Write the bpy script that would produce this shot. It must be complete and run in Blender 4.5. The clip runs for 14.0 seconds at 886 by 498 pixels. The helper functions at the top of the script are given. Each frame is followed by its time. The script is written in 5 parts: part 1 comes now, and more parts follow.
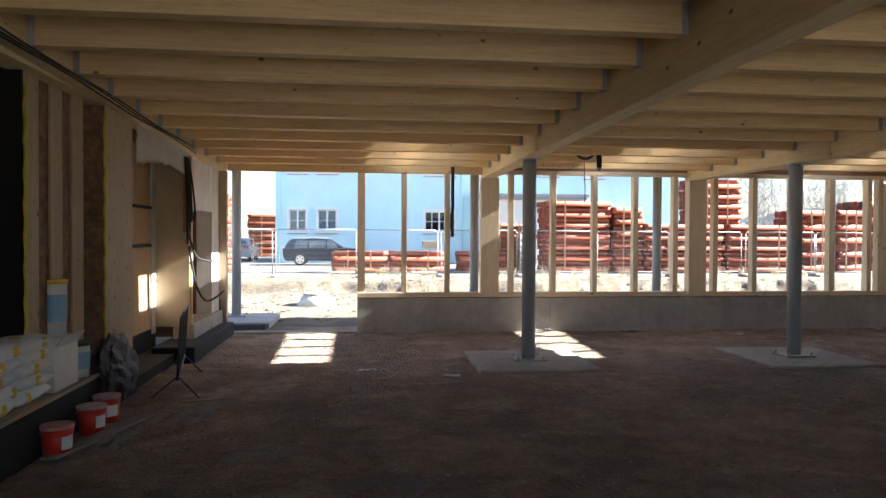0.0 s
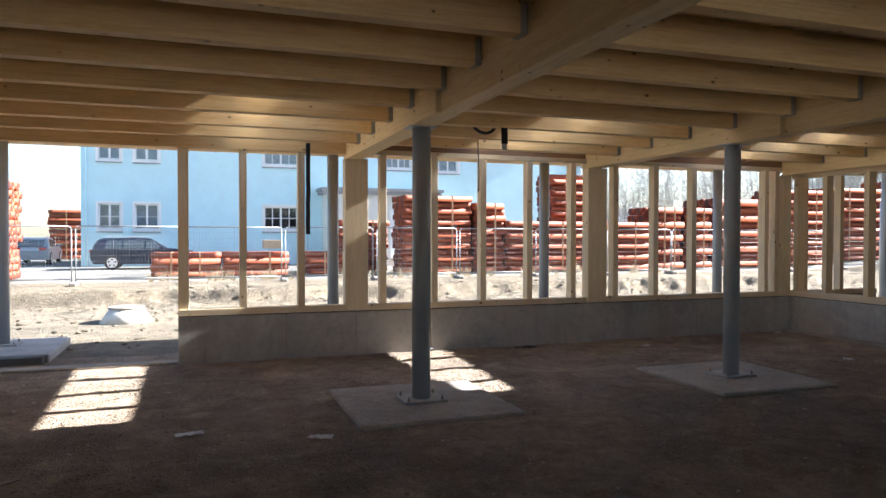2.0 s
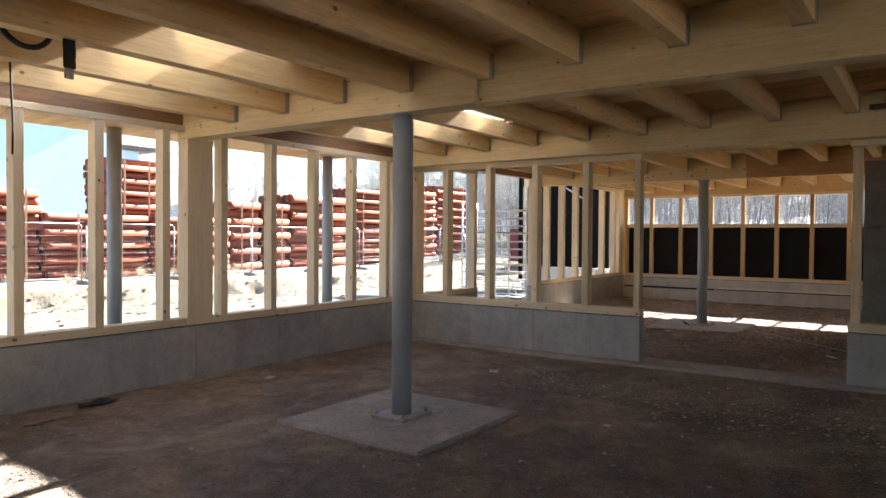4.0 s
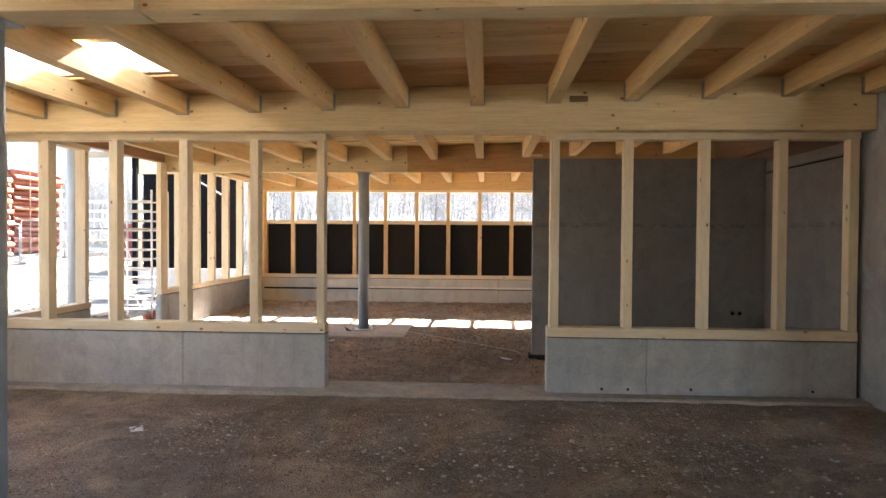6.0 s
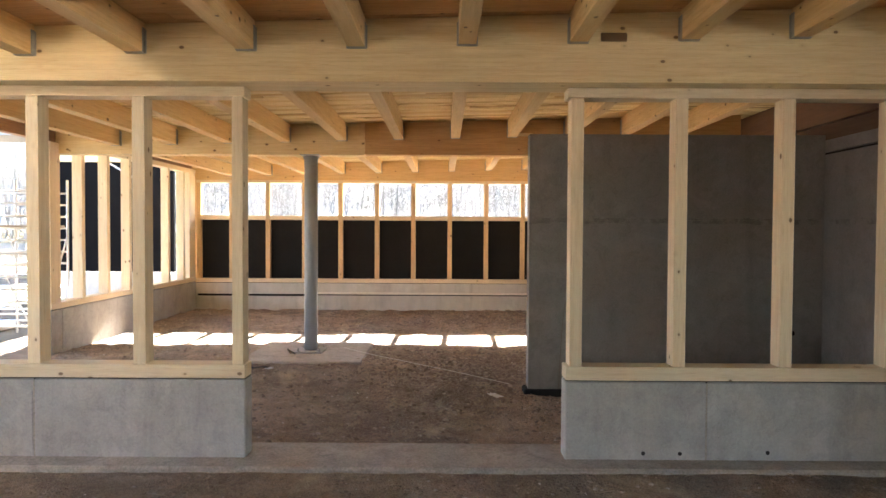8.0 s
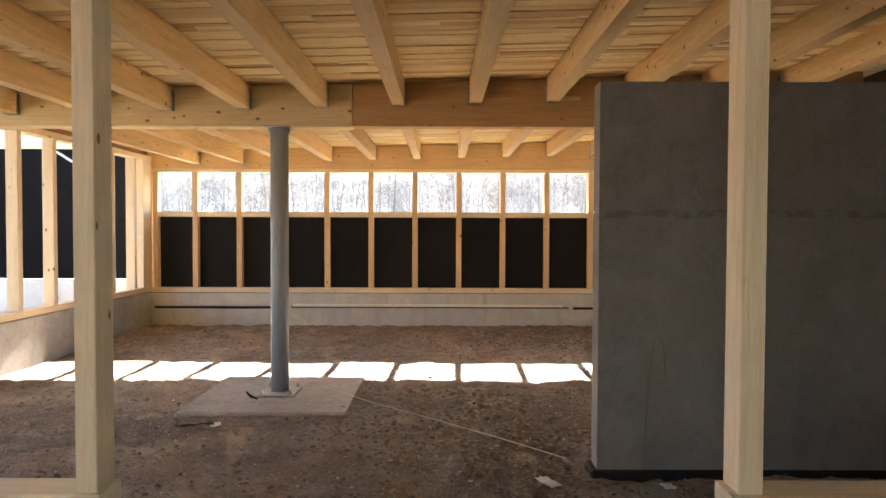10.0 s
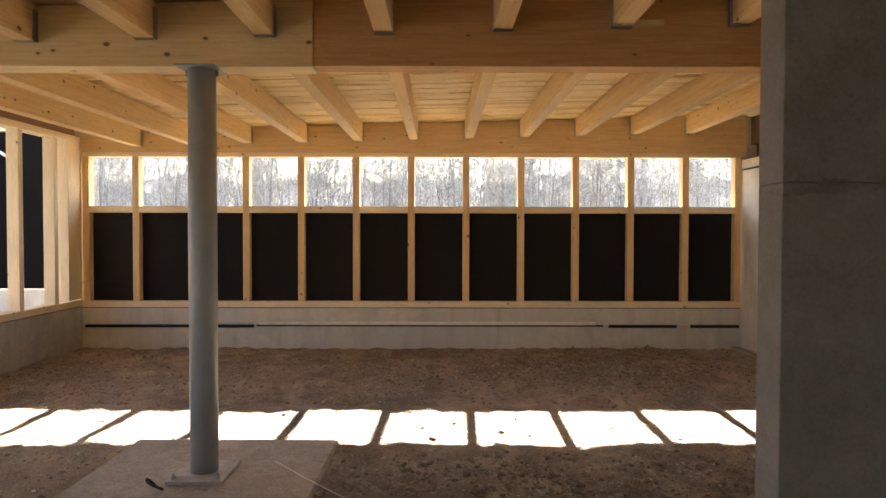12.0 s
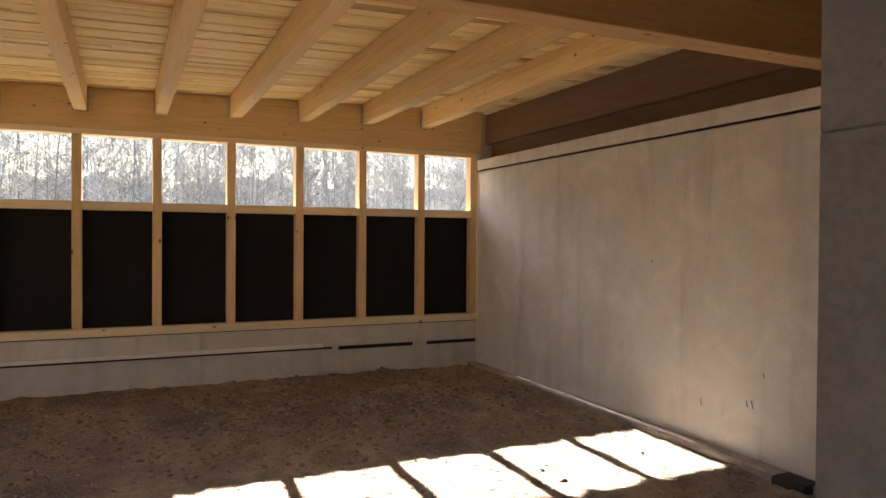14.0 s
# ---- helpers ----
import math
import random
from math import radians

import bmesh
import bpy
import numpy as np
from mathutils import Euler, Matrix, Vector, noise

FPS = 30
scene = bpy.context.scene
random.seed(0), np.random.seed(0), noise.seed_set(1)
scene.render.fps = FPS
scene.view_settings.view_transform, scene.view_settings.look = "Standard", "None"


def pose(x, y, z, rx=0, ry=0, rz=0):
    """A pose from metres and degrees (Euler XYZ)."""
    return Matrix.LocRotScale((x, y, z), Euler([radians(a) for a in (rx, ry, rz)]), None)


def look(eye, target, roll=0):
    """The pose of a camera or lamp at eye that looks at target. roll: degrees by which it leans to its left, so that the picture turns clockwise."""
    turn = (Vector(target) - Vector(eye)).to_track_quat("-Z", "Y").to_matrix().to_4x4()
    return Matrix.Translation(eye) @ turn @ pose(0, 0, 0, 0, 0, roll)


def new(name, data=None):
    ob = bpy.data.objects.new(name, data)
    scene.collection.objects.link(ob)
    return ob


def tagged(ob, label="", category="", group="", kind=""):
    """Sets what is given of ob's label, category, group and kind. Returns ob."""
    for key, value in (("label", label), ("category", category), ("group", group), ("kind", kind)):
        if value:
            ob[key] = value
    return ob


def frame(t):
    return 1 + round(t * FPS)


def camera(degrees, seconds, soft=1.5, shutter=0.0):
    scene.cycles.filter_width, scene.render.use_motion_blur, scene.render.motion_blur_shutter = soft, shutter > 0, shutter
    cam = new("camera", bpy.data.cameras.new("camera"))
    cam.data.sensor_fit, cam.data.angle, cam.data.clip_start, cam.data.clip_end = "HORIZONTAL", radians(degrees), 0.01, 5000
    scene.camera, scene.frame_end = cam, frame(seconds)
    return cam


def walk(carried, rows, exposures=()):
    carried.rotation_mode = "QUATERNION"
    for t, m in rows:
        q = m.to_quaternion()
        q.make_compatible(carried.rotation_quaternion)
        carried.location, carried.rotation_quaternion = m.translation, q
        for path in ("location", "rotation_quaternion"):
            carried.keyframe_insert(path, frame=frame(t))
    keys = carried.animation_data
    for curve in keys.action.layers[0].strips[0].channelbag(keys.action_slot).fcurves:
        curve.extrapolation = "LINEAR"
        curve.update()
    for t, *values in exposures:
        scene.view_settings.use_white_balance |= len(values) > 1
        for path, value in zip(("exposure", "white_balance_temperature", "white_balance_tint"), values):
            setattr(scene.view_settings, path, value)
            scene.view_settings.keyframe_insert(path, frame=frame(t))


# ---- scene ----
cam = camera(64.8, 14.0)
PATH = [
    (0, (-0.371, -0.556, 2.187), (-0.149, 1.431, 2.153), 0.3),
    (0.5, (-0.557, -0.045, 2.154), (-0.204, 1.924, 2.123), 0.2),
    (0.7, (-0.621, 0.257, 2.17), (-0.183, 2.208, 2.136), 0.4),
    (1, (-0.615, 0.818, 2.148), (-0.082, 2.746, 2.114), 0.2),
    (1.1, (-0.59, 1.023, 2.141), (-0.043, 2.946, 2.105), 0.4),
    (1.5, (-0.482, 1.84, 2.113), (0.092, 3.756, 2.08), 0.1),
    (2, (-0.251, 2.88, 2.157), (0.416, 4.766, 2.121), 0.1),
    (2.5, (0.039, 3.857, 2.203), (1.041, 5.588, 2.159), 0.3),
    (3, (0.346, 4.768, 2.162), (1.544, 6.37, 2.123), 0.3),
    (3.5, (0.655, 5.574, 2.12), (2.038, 7.018, 2.087), 0.3),
    (4, (1.046, 6.418, 2.152), (2.686, 7.562, 2.115), 0.4),
    (4.2, (1.234, 6.747, 2.15), (2.997, 7.691, 2.114), 0.5),
    (6.3, (3.485, 8.299, 2.216), (5.482, 8.399, 2.17), 0.4),
    (6.5, (3.737, 8.334, 2.232), (5.735, 8.417, 2.184), 0.4),
    (7, (4.391, 8.432, 2.203), (6.39, 8.441, 2.159), 0.3),
    (7.5, (5.124, 8.526, 2.219), (7.124, 8.526, 2.171), 0.3),
    (7.7, (5.505, 8.534, 2.225), (7.504, 8.54, 2.173), 0.3),
    (9.8, (9.027, 8.768, 2.211), (11.026, 8.771, 2.156), 0.2),
    (10, (9.361, 8.799, 2.22), (11.36, 8.797, 2.165), 0.2),
    (10.5, (10.23, 8.796, 2.177), (12.23, 8.792, 2.126), 0.2),
    (11, (11.101, 8.834, 2.167), (13.1, 8.831, 2.115), 0.2),
    (11.5, (11.9, 8.878, 2.181), (13.899, 8.872, 2.126), 0.1),
    (12, (12.558, 8.9, 2.163), (14.557, 8.891, 2.113), 0.1),
    (12.5, (13.197, 8.89, 2.154), (15.197, 8.88, 2.108), 0.0),
    (13, (13.774, 8.909, 2.17), (15.773, 8.886, 2.122), 0.1),
    (13.2, (13.98, 8.915, 2.172), (15.978, 8.828, 2.126), 0.2),
    (13.5, (14.303, 8.864, 2.131), (16.264, 8.474, 2.096), 0.5),
    (13.8, (14.623, 8.792, 2.13), (16.48, 8.052, 2.103), 0.5),
    (14, (14.75, 8.851, 2.13), (16.568, 8.019, 2.103), 0.4),
]
EXPOSURES = [(0.0, 3.05, 6050, 10), (0.8, 2.88, 6000, 10), (1.5, 2.68, 5950, 10), (2.5, 2.8, 6020, 10), (3.5, 3.09, 6100, 10), (4.2, 3.39, 6200, 10), (6.5, 4.73, 6350, 10), (7.5, 4.80, 6400, 10), (10.0, 4.52, 6500, 10), (11.0, 4.29, 6600, 10), (12.5, 3.71, 6820, 10), (14.0, 3.54, 6700, 10)]
walk(cam, [(t, look(eye, target, roll)) for t, eye, target, roll in PATH], EXPOSURES)

# ---- light ----
SUN_EL = radians(30.8)
world = bpy.data.worlds.new("sky")
scene.world = world
world.use_nodes = True
wn = world.node_tree
wn.nodes.clear()
sky = wn.nodes.new("ShaderNodeTexSky")
sky.sky_type = "NISHITA"
sky.sun_disc = False
sky.sun_elevation, sky.sun_rotation = SUN_EL, radians(88)
sky.air_density, sky.dust_density = 1.0, 0.9
wbg = wn.nodes.new("ShaderNodeBackground")
wbg.inputs["Strength"].default_value = 0.053
wout = wn.nodes.new("ShaderNodeOutputWorld")
wn.links.new(sky.outputs[0], wbg.inputs["Color"])
wn.links.new(wbg.outputs[0], wout.inputs["Surface"])
sun_data = bpy.data.lights.new("sun", "SUN")
sun_data.energy, sun_data.angle, sun_data.color = 5.0, radians(0.53), (1.0, 0.94, 0.85)
sun = new("sun", sun_data)
sun.matrix_world = look((40, -1.38, 0.596 * 40), (0, -0.4, 0))


# ---- materials ----
class Mat:
    """A small wrapper that wires shader nodes."""

    def __init__(self, name, rough=0.7, metal=0.0):
        self.m = bpy.data.materials.new(name)
        self.m.use_nodes = True
        self.t = self.m.node_tree
        self.b = self.t.nodes["Principled BSDF"]
        self.b.inputs["Roughness"].default_value = rough
        self.b.inputs["Metallic"].default_value = metal
        self.co = self.t.nodes.new("ShaderNodeTexCoord").outputs["Object"]
        self.info = self.t.nodes.new("ShaderNodeObjectInfo")

    def node(self, kind, **ins):
        n = self.t.nodes.new(kind)
        for k, v in ins.items():
            n.inputs[k].default_value = v
        return n

    def link(self, a, b):
        self.t.links.new(a, b)

    def coords(self, scale=(1, 1, 1), shift=True):
        mp = self.t.nodes.new("ShaderNodeMapping")
        mp.inputs["Scale"].default_value = scale
        src = self.co
        if shift:
            mul = self.node("ShaderNodeMath")
            mul.operation = "MULTIPLY"
            mul.inputs[1].default_value = 37.0
            self.link(self.info.outputs["Random"], mul.inputs[0])
            add = self.node("ShaderNodeVectorMath")
            add.operation = "ADD"
            self.link(self.co, add.inputs[0])
            self.link(mul.outputs[0], add.inputs[1])
            src = add.outputs[0]
        self.link(src, mp.inputs["Vector"])
        return mp.outputs[0]

    def noise(self, vec, scale, detail=4.0, rough=0.55, dist=0.0):
        n = self.node("ShaderNodeTexNoise", Scale=scale, Detail=detail, Roughness=rough, Distortion=dist)
        self.link(vec, n.inputs["Vector"])
        return n.outputs["Fac"]

    def ramp(self, fac, stops):
        n = self.node("ShaderNodeValToRGB")
        els = n.color_ramp.elements
        while len(els) < len(stops):
            els.new(0.5)
        for e, (p, c) in zip(els, stops):
            e.position = p
            e.color = (*c, 1) if len(c) == 3 else c
        self.link(fac, n.inputs[0])
        return n.outputs[0]

    def mix(self, fac, a, b, mode="MIX"):
        n = self.t.nodes.new("ShaderNodeMix")
        n.data_type, n.blend_type = "RGBA", mode
        for sock, v in ((n.inputs[0], fac), (n.inputs[6], a), (n.inputs[7], b)):
            if isinstance(v, (int, float)):
                sock.default_value = v
            elif isinstance(v, tuple):
                sock.default_value = (*v, 1)
            else:
                self.link(v, sock)
        return n.outputs[2]

    def math(self, op, a, b=0.0):
        n = self.t.nodes.new("ShaderNodeMath")
        n.operation = op
        for sock, v in ((n.inputs[0], a), (n.inputs[1], b)):
            if isinstance(v, (int, float)):
                sock.default_value = v
            else:
                self.link(v, sock)
        return n.outputs[0]

    def color(self, c):
        if isinstance(c, tuple):
            self.b.inputs["Base Color"].default_value = (*c, 1)
        else:
            self.link(c, self.b.inputs["Base Color"])

    def rough(self, r):
        self.link(r, self.b.inputs["Roughness"])

    def bump(self, h, strength=0.3, dist=0.01):
        n = self.node("ShaderNodeBump", Strength=strength, Distance=dist)
        self.link(h, n.inputs["Height"])
        self.link(n.outputs[0], self.b.inputs["Normal"])


def wood(name, axis, light, dark, knots=True, lam=0.0, boards=()):
    """Sawn or glued spruce, with the grain along axis."""
    m = Mat(name, 0.62)
    s = [9.0, 9.0, 9.0]
    s[axis] = 0.55
    v = m.coords(tuple(s))
    g = m.noise(v, 2.6, 5, 0.6, 0.6)
    fine = m.noise(v, 14.0, 3, 0.6)
    big = m.noise(m.coords((0.7, 0.7, 0.7)), 1.3, 3)
    c = m.ramp(g, [(0.3, dark), (0.55, light), (0.75, tuple(min(1, k * 1.12) for k in light))])
    c = m.mix(0.3, c, m.ramp(fine, [(0.3, tuple(k * 0.8 for k in dark)), (0.7, light)]))
    streak = m.ramp(m.noise(m.coords(tuple(q * 0.9 for q in s)), 5.5, 4, 0.7, 0.9), [(0.56, (0, 0, 0)), (0.68, (1, 1, 1))])
    c = m.mix(m.math("MULTIPLY", streak, 0.45), c, tuple(k * q for k, q in zip(dark, (0.78, 0.66, 0.52))))
    c = m.mix(m.math("MULTIPLY", big, 0.3), c, tuple(k * 0.72 for k in light), "MIX")
    tone = m.math("ADD", m.math("MULTIPLY", m.info.outputs["Random"], 0.22), 0.86)
    hsv = m.node("ShaderNodeHueSaturation")
    m.link(c, hsv.inputs["Color"])
    m.link(tone, hsv.inputs["Value"])
    c = hsv.outputs[0]
    if boards:
        isl = m.t.nodes.new("ShaderNodeNewGeometry").outputs["Random Per Island"]
        tint = m.ramp(isl, boards)
        c = m.mix(1.0, c, tint, "MULTIPLY")
    if lam:
        z = m.node("ShaderNodeSeparateXYZ")
        m.link(m.co, z.inputs[0])
        f = m.math("FRACT", m.math("DIVIDE", z.outputs[2], lam))
        line = m.math("LESS_THAN", f, 0.05)
        c = m.mix(m.math("MULTIPLY", line, 0.35), c, tuple(k * 0.55 for k in dark))
    if knots:
        ks = [6.5, 6.5, 6.5]
        ks[axis] = 4.2
        vo = m.node("ShaderNodeTexVoronoi", Scale=1.0, Randomness=1.0)
        m.link(m.coords(tuple(ks)), vo.inputs["Vector"])
        some = m.node("ShaderNodeSeparateColor")
        m.link(vo.outputs["Color"], some.inputs[0])
        size = m.math("MULTIPLY", some.outputs[0], 0.09)
        near = m.math("SUBTRACT", vo.outputs["Distance"], size)
        k = m.math("MULTIPLY", m.ramp(near, [(0.025, (1, 1, 1)), (0.06, (0, 0, 0))]), m.math("GREATER_THAN", some.outputs[1], 0.35))
        halo = m.math("MULTIPLY", m.ramp(near, [(0.05, (1, 1, 1)), (0.17, (0, 0, 0))]), m.math("GREATER_THAN", some.outputs[1], 0.35))
        c = m.mix(m.math("MULTIPLY", halo, 0.4), c, tuple(k2 * 0.8 for k2 in dark))
        c = m.mix(m.math("MULTIPLY", k, 0.85), c, (0.13, 0.06, 0.025))
    m.color(c)
    m.bump(m.math("ADD", g, m.math("MULTIPLY", fine, 0.6)), 0.2, 0.004)
    return m.m


BEAMWOOD, BEAMWOOD_D = (0.88, 0.71, 0.41), (0.74, 0.54, 0.27)
SPRUCE, SPRUCE_D = (0.89, 0.65, 0.33), (0.73, 0.47, 0.20)
PALE, PALE_D = (0.84, 0.71, 0.51), (0.72, 0.57, 0.36)
glulam_y = wood("glulam beam timber", 1, BEAMWOOD, BEAMWOOD_D, True, 0.04)
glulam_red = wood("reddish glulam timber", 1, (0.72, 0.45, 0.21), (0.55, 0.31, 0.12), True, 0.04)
glulam_warm = wood("warm glulam timber", 1, (0.87, 0.62, 0.31), (0.71, 0.46, 0.20), True, 0.04)
stud_red = wood("orange stud timber", 2, (0.80, 0.58, 0.32), (0.66, 0.44, 0.21))
glulam_x = wood("glulam joist timber", 0, SPRUCE, SPRUCE_D, True, 0.04)
stud_wood = wood("stud timber", 2, PALE, PALE_D)
plate_x = wood("plate timber along x", 0, PALE, PALE_D)
plate_y = wood("plate timber along y", 1, PALE, PALE_D)
ROOM1_TINT = ((0.0, (0.80, 0.68, 0.54)), (0.3, (0.96, 0.90, 0.80)), (0.7, (1.0, 0.96, 0.88)), (1.0, (0.86, 0.76, 0.62)))
ROOM2_TINT = ((0.0, (0.52, 0.40, 0.27)), (0.10, (0.84, 0.70, 0.50)), (0.25, (1.0, 0.97, 0.86)), (0.8, (1.0, 0.98, 0.88)), (1.0, (0.80, 0.68, 0.50)))
board_wood = wood("ceiling board timber", 1, (0.82, 0.61, 0.34), (0.62, 0.42, 0.20), True, boards=ROOM1_TINT)
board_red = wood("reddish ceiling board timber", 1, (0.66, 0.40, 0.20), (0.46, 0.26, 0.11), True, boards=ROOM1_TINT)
board_pale = wood("pale ceiling strip timber", 1, (0.92, 0.76, 0.45), (0.74, 0.55, 0.28), False, boards=ROOM2_TINT)
fascia_wood = wood("rough red-brown fascia timber", 0, (0.38, 0.22, 0.125), (0.25, 0.135, 0.07), False)
# fascia timber darkened to carry the shade of the places it covers
fascia_shade = wood("shade-darkened plate timber", 0, (0.17, 0.098, 0.055), (0.105, 0.06, 0.033), False)
plank_wood = wood("grey weathered plank", 1, (0.42, 0.33, 0.23), (0.27, 0.2, 0.13))


def concrete(name, light, dark, rough=0.82, streak=0.35, stain=None, dirt=1.0):
    m = Mat(name, rough)
    v = m.coords((1, 1, 1), False)
    cloud = m.noise(v, 0.9, 5, 0.6, 0.3)
    mid = m.noise(v, 5.0, 5, 0.6)
    run = m.noise(m.coords((2.2, 2.2, 0.22), False), 1.6, 4, 0.6, 0.4)
    c = m.ramp(cloud, [(0.3, dark), (0.7, light)])
    c = m.mix(0.3, c, m.ramp(mid, [(0.3, dark), (0.7, light)]))
    c = m.mix(m.math("MULTIPLY", m.ramp(run, [(0.5, (0, 0, 0)), (0.75, (1, 1, 1))]), streak), c, tuple(k * 0.6 for k in dark))
    pore = m.node("ShaderNodeTexVoronoi", Scale=14.0)
    m.link(v, pore.inputs["Vector"])
    p = m.ramp(pore.outputs["Distance"], [(0.05, (1, 1, 1)), (0.1, (0, 0, 0))])
    c = m.mix(m.math("MULTIPLY", p, 0.5), c, tuple(k * 0.45 for k in dark))
    pale = m.ramp(m.noise(v, 1.6, 6, 0.7, 1.0), [(0.5, (0, 0, 0)), (0.64, (1, 1, 1))])
    c = m.mix(m.math("MULTIPLY", pale, 0.35), c, tuple(k * 1.22 for k in light))
    blotch = m.ramp(m.noise(v, 2.3, 6, 0.68, 0.8), [(0.56, (0, 0, 0)), (0.66, (1, 1, 1))])
    c = m.mix(m.math("MULTIPLY", blotch, 0.28 * dirt), c, tuple(k * 0.7 for k in dark))
    if stain:
        z = m.node("ShaderNodeSeparateXYZ")
        m.link(v, z.inputs[0])
        off = m.math("ABSOLUTE", m.math("SUBTRACT", m.math("ADD", z.outputs[2], m.math("MULTIPLY", m.noise(v, 6.0, 3), 0.08)), stain + 0.04))
        band = m.math("MULTIPLY", m.math("LESS_THAN", off, 0.035), m.ramp(m.noise(v, 7.0, 5, 0.7), [(0.45, (0, 0, 0)), (0.6, (1, 1, 1))]))
        c = m.mix(m.math("MULTIPLY", band, 0.6), c, tuple(k * 0.4 for k in dark))
    patch = m.ramp(m.noise(v, 3.4, 7, 0.75, 1.4), [(0.53, (0, 0, 0)), (0.58, (1, 1, 1))])
    c = m.mix(m.math("MULTIPLY", patch, 0.22 * dirt), c, tuple(k * 0.62 for k in dark))
    grit = m.noise(v, 45.0, 3, 0.7)
    c = m.mix(0.18 * dirt, c, m.ramp(grit, [(0.35, tuple(k * 0.6 for k in dark)), (0.65, tuple(k * 1.15 for k in light))]))
    m.color(c)
    m.bump(m.math("ADD", m.noise(v, 22.0, 5, 0.65), m.math("MULTIPLY", cloud, 0.5)), 0.25, 0.006)
    return m.m


conc = concrete("cast concrete", (0.48, 0.471, 0.457), (0.305, 0.301, 0.296), 0.8, 0.45)
conc_fair = concrete("smooth precast concrete", (0.65, 0.625, 0.58), (0.52, 0.495, 0.455), 0.6, 0.5, dirt=0.3)
conc_fin = concrete("stained and shaded precast concrete", (0.295, 0.283, 0.272), (0.205, 0.197, 0.188), 0.65, 0.35, 2.37)
conc_pad = concrete("rough footing concrete", (0.45, 0.412, 0.37), (0.25, 0.22, 0.19), 0.9, 0.2, dirt=1.8)


def earth(name, c1, c2, c3, bump=0.6, pebble=0.0):
    m = Mat(name, 0.95)
    v = m.coords((1, 1, 1), False)
    a = m.noise(v, 0.42, 6, 0.66, 0.6)
    b = m.noise(v, 4.5, 6, 0.65)
    f = m.noise(v, 38.0, 5, 0.7)
    c = m.ramp(a, [(0.42, c1), (0.49, c2), (0.57, c3)])
    c = m.mix(0.35, c, m.ramp(b, [(0.38, c1), (0.62, c3)]))
    c = m.mix(0.32, c, m.ramp(f, [(0.34, tuple(k * 0.45 for k in c1)), (0.5, c2), (0.68, tuple(k * 1.25 for k in c3))]))
    wide = m.noise(v, 0.34, 4, 0.6, 0.8)
    h = m.math("ADD", m.math("MULTIPLY", b, 0.7), f)
    if pebble:
        for sc, amt in ((13.0, 0.9), (31.0, 0.55)):
            vo = m.node("ShaderNodeTexVoronoi", Scale=sc, Randomness=1.0)
            m.link(v, vo.inputs["Vector"])
            sep = m.node("ShaderNodeSeparateColor")
            m.link(vo.outputs["Color"], sep.inputs[0])
            lump = m.ramp(vo.outputs["Distance"], [(0.12, (1, 1, 1)), (0.42, (0, 0, 0))])
            some = m.math("GREATER_THAN", sep.outputs[0], 0.52)
            k = m.math("MULTIPLY", m.math("MULTIPLY", lump, some), pebble * amt)
            c = m.mix(k, c, m.ramp(sep.outputs[1], [(0.0, tuple(q * 0.6 for q in c1)), (0.45, c2), (0.85, c3), (1.0, tuple(min(0.6, q * 1.7) for q in c3))]))
            h = m.math("ADD", h, m.math("MULTIPLY", k, 1.2))
    c = m.mix(1.0, c, m.ramp(wide, [(0.38, (0.66, 0.65, 0.65)), (0.5, (0.92, 0.92, 0.91)), (0.6, (1.0, 0.98, 0.93))]), "MULTIPLY")
    if pebble:
        sandy = m.ramp(m.noise(m.coords((0.8, 1.3, 1), False), 0.75, 6, 0.72, 1.2), [(0.53, (0, 0, 0)), (0.64, (1, 1, 1))])
        c = m.mix(m.math("MULTIPLY", sandy, 0.65), c, tuple(min(0.62, q * w) for q, w in zip(c3, (1.12, 1.04, 0.9))))
        mid = m.ramp(m.noise(v, 1.7, 6, 0.72, 0.8), [(0.36, (0.62, 0.60, 0.58)), (0.5, (1.0, 1.0, 1.0)), (0.64, (1.35, 1.31, 1.22))])
        c = m.mix(1.0, c, mid, "MULTIPLY")
        crumb = m.noise(v, 95.0, 3, 0.75)
        c = m.mix(0.4, c, m.ramp(crumb, [(0.38, tuple(q * 0.35 for q in c1)), (0.5, c2), (0.66, tuple(min(0.65, q * 1.5) for q in c3))]))
        h = m.math("ADD", h, m.math("MULTIPLY", crumb, 0.35))
    m.color(c)
    m.bump(h, bump, 0.055)
    return m.m


soil = earth("trodden brown soil", (0.105, 0.074, 0.056), (0.36, 0.262, 0.196), (0.64, 0.49, 0.375), 1.0, 1.0)
loam = earth("tan excavated loam", (0.13, 0.107, 0.077), (0.20, 0.170, 0.125), (0.275, 0.236, 0.179), 0.9, 0.5)
bank_loam = earth("brown bank loam", (0.125, 0.10, 0.07), (0.205, 0.168, 0.12), (0.305, 0.258, 0.192), 1.0, 0.9)
gravel = earth("pale compacted gravel", (0.145, 0.138, 0.126), (0.195, 0.187, 0.173), (0.255, 0.246, 0.231), 0.5)
# unseen ground south of the building, kept pale to throw light onto the ceiling
bounce_ground = earth("unseen pale ground for bounce light", (0.40, 0.39, 0.37), (0.48, 0.47, 0.45), (0.56, 0.55, 0.52), 0.3)
meadow = earth("dry winter grass", (0.16, 0.13, 0.07), (0.24, 0.2, 0.11), (0.3, 0.26, 0.16), 0.8)


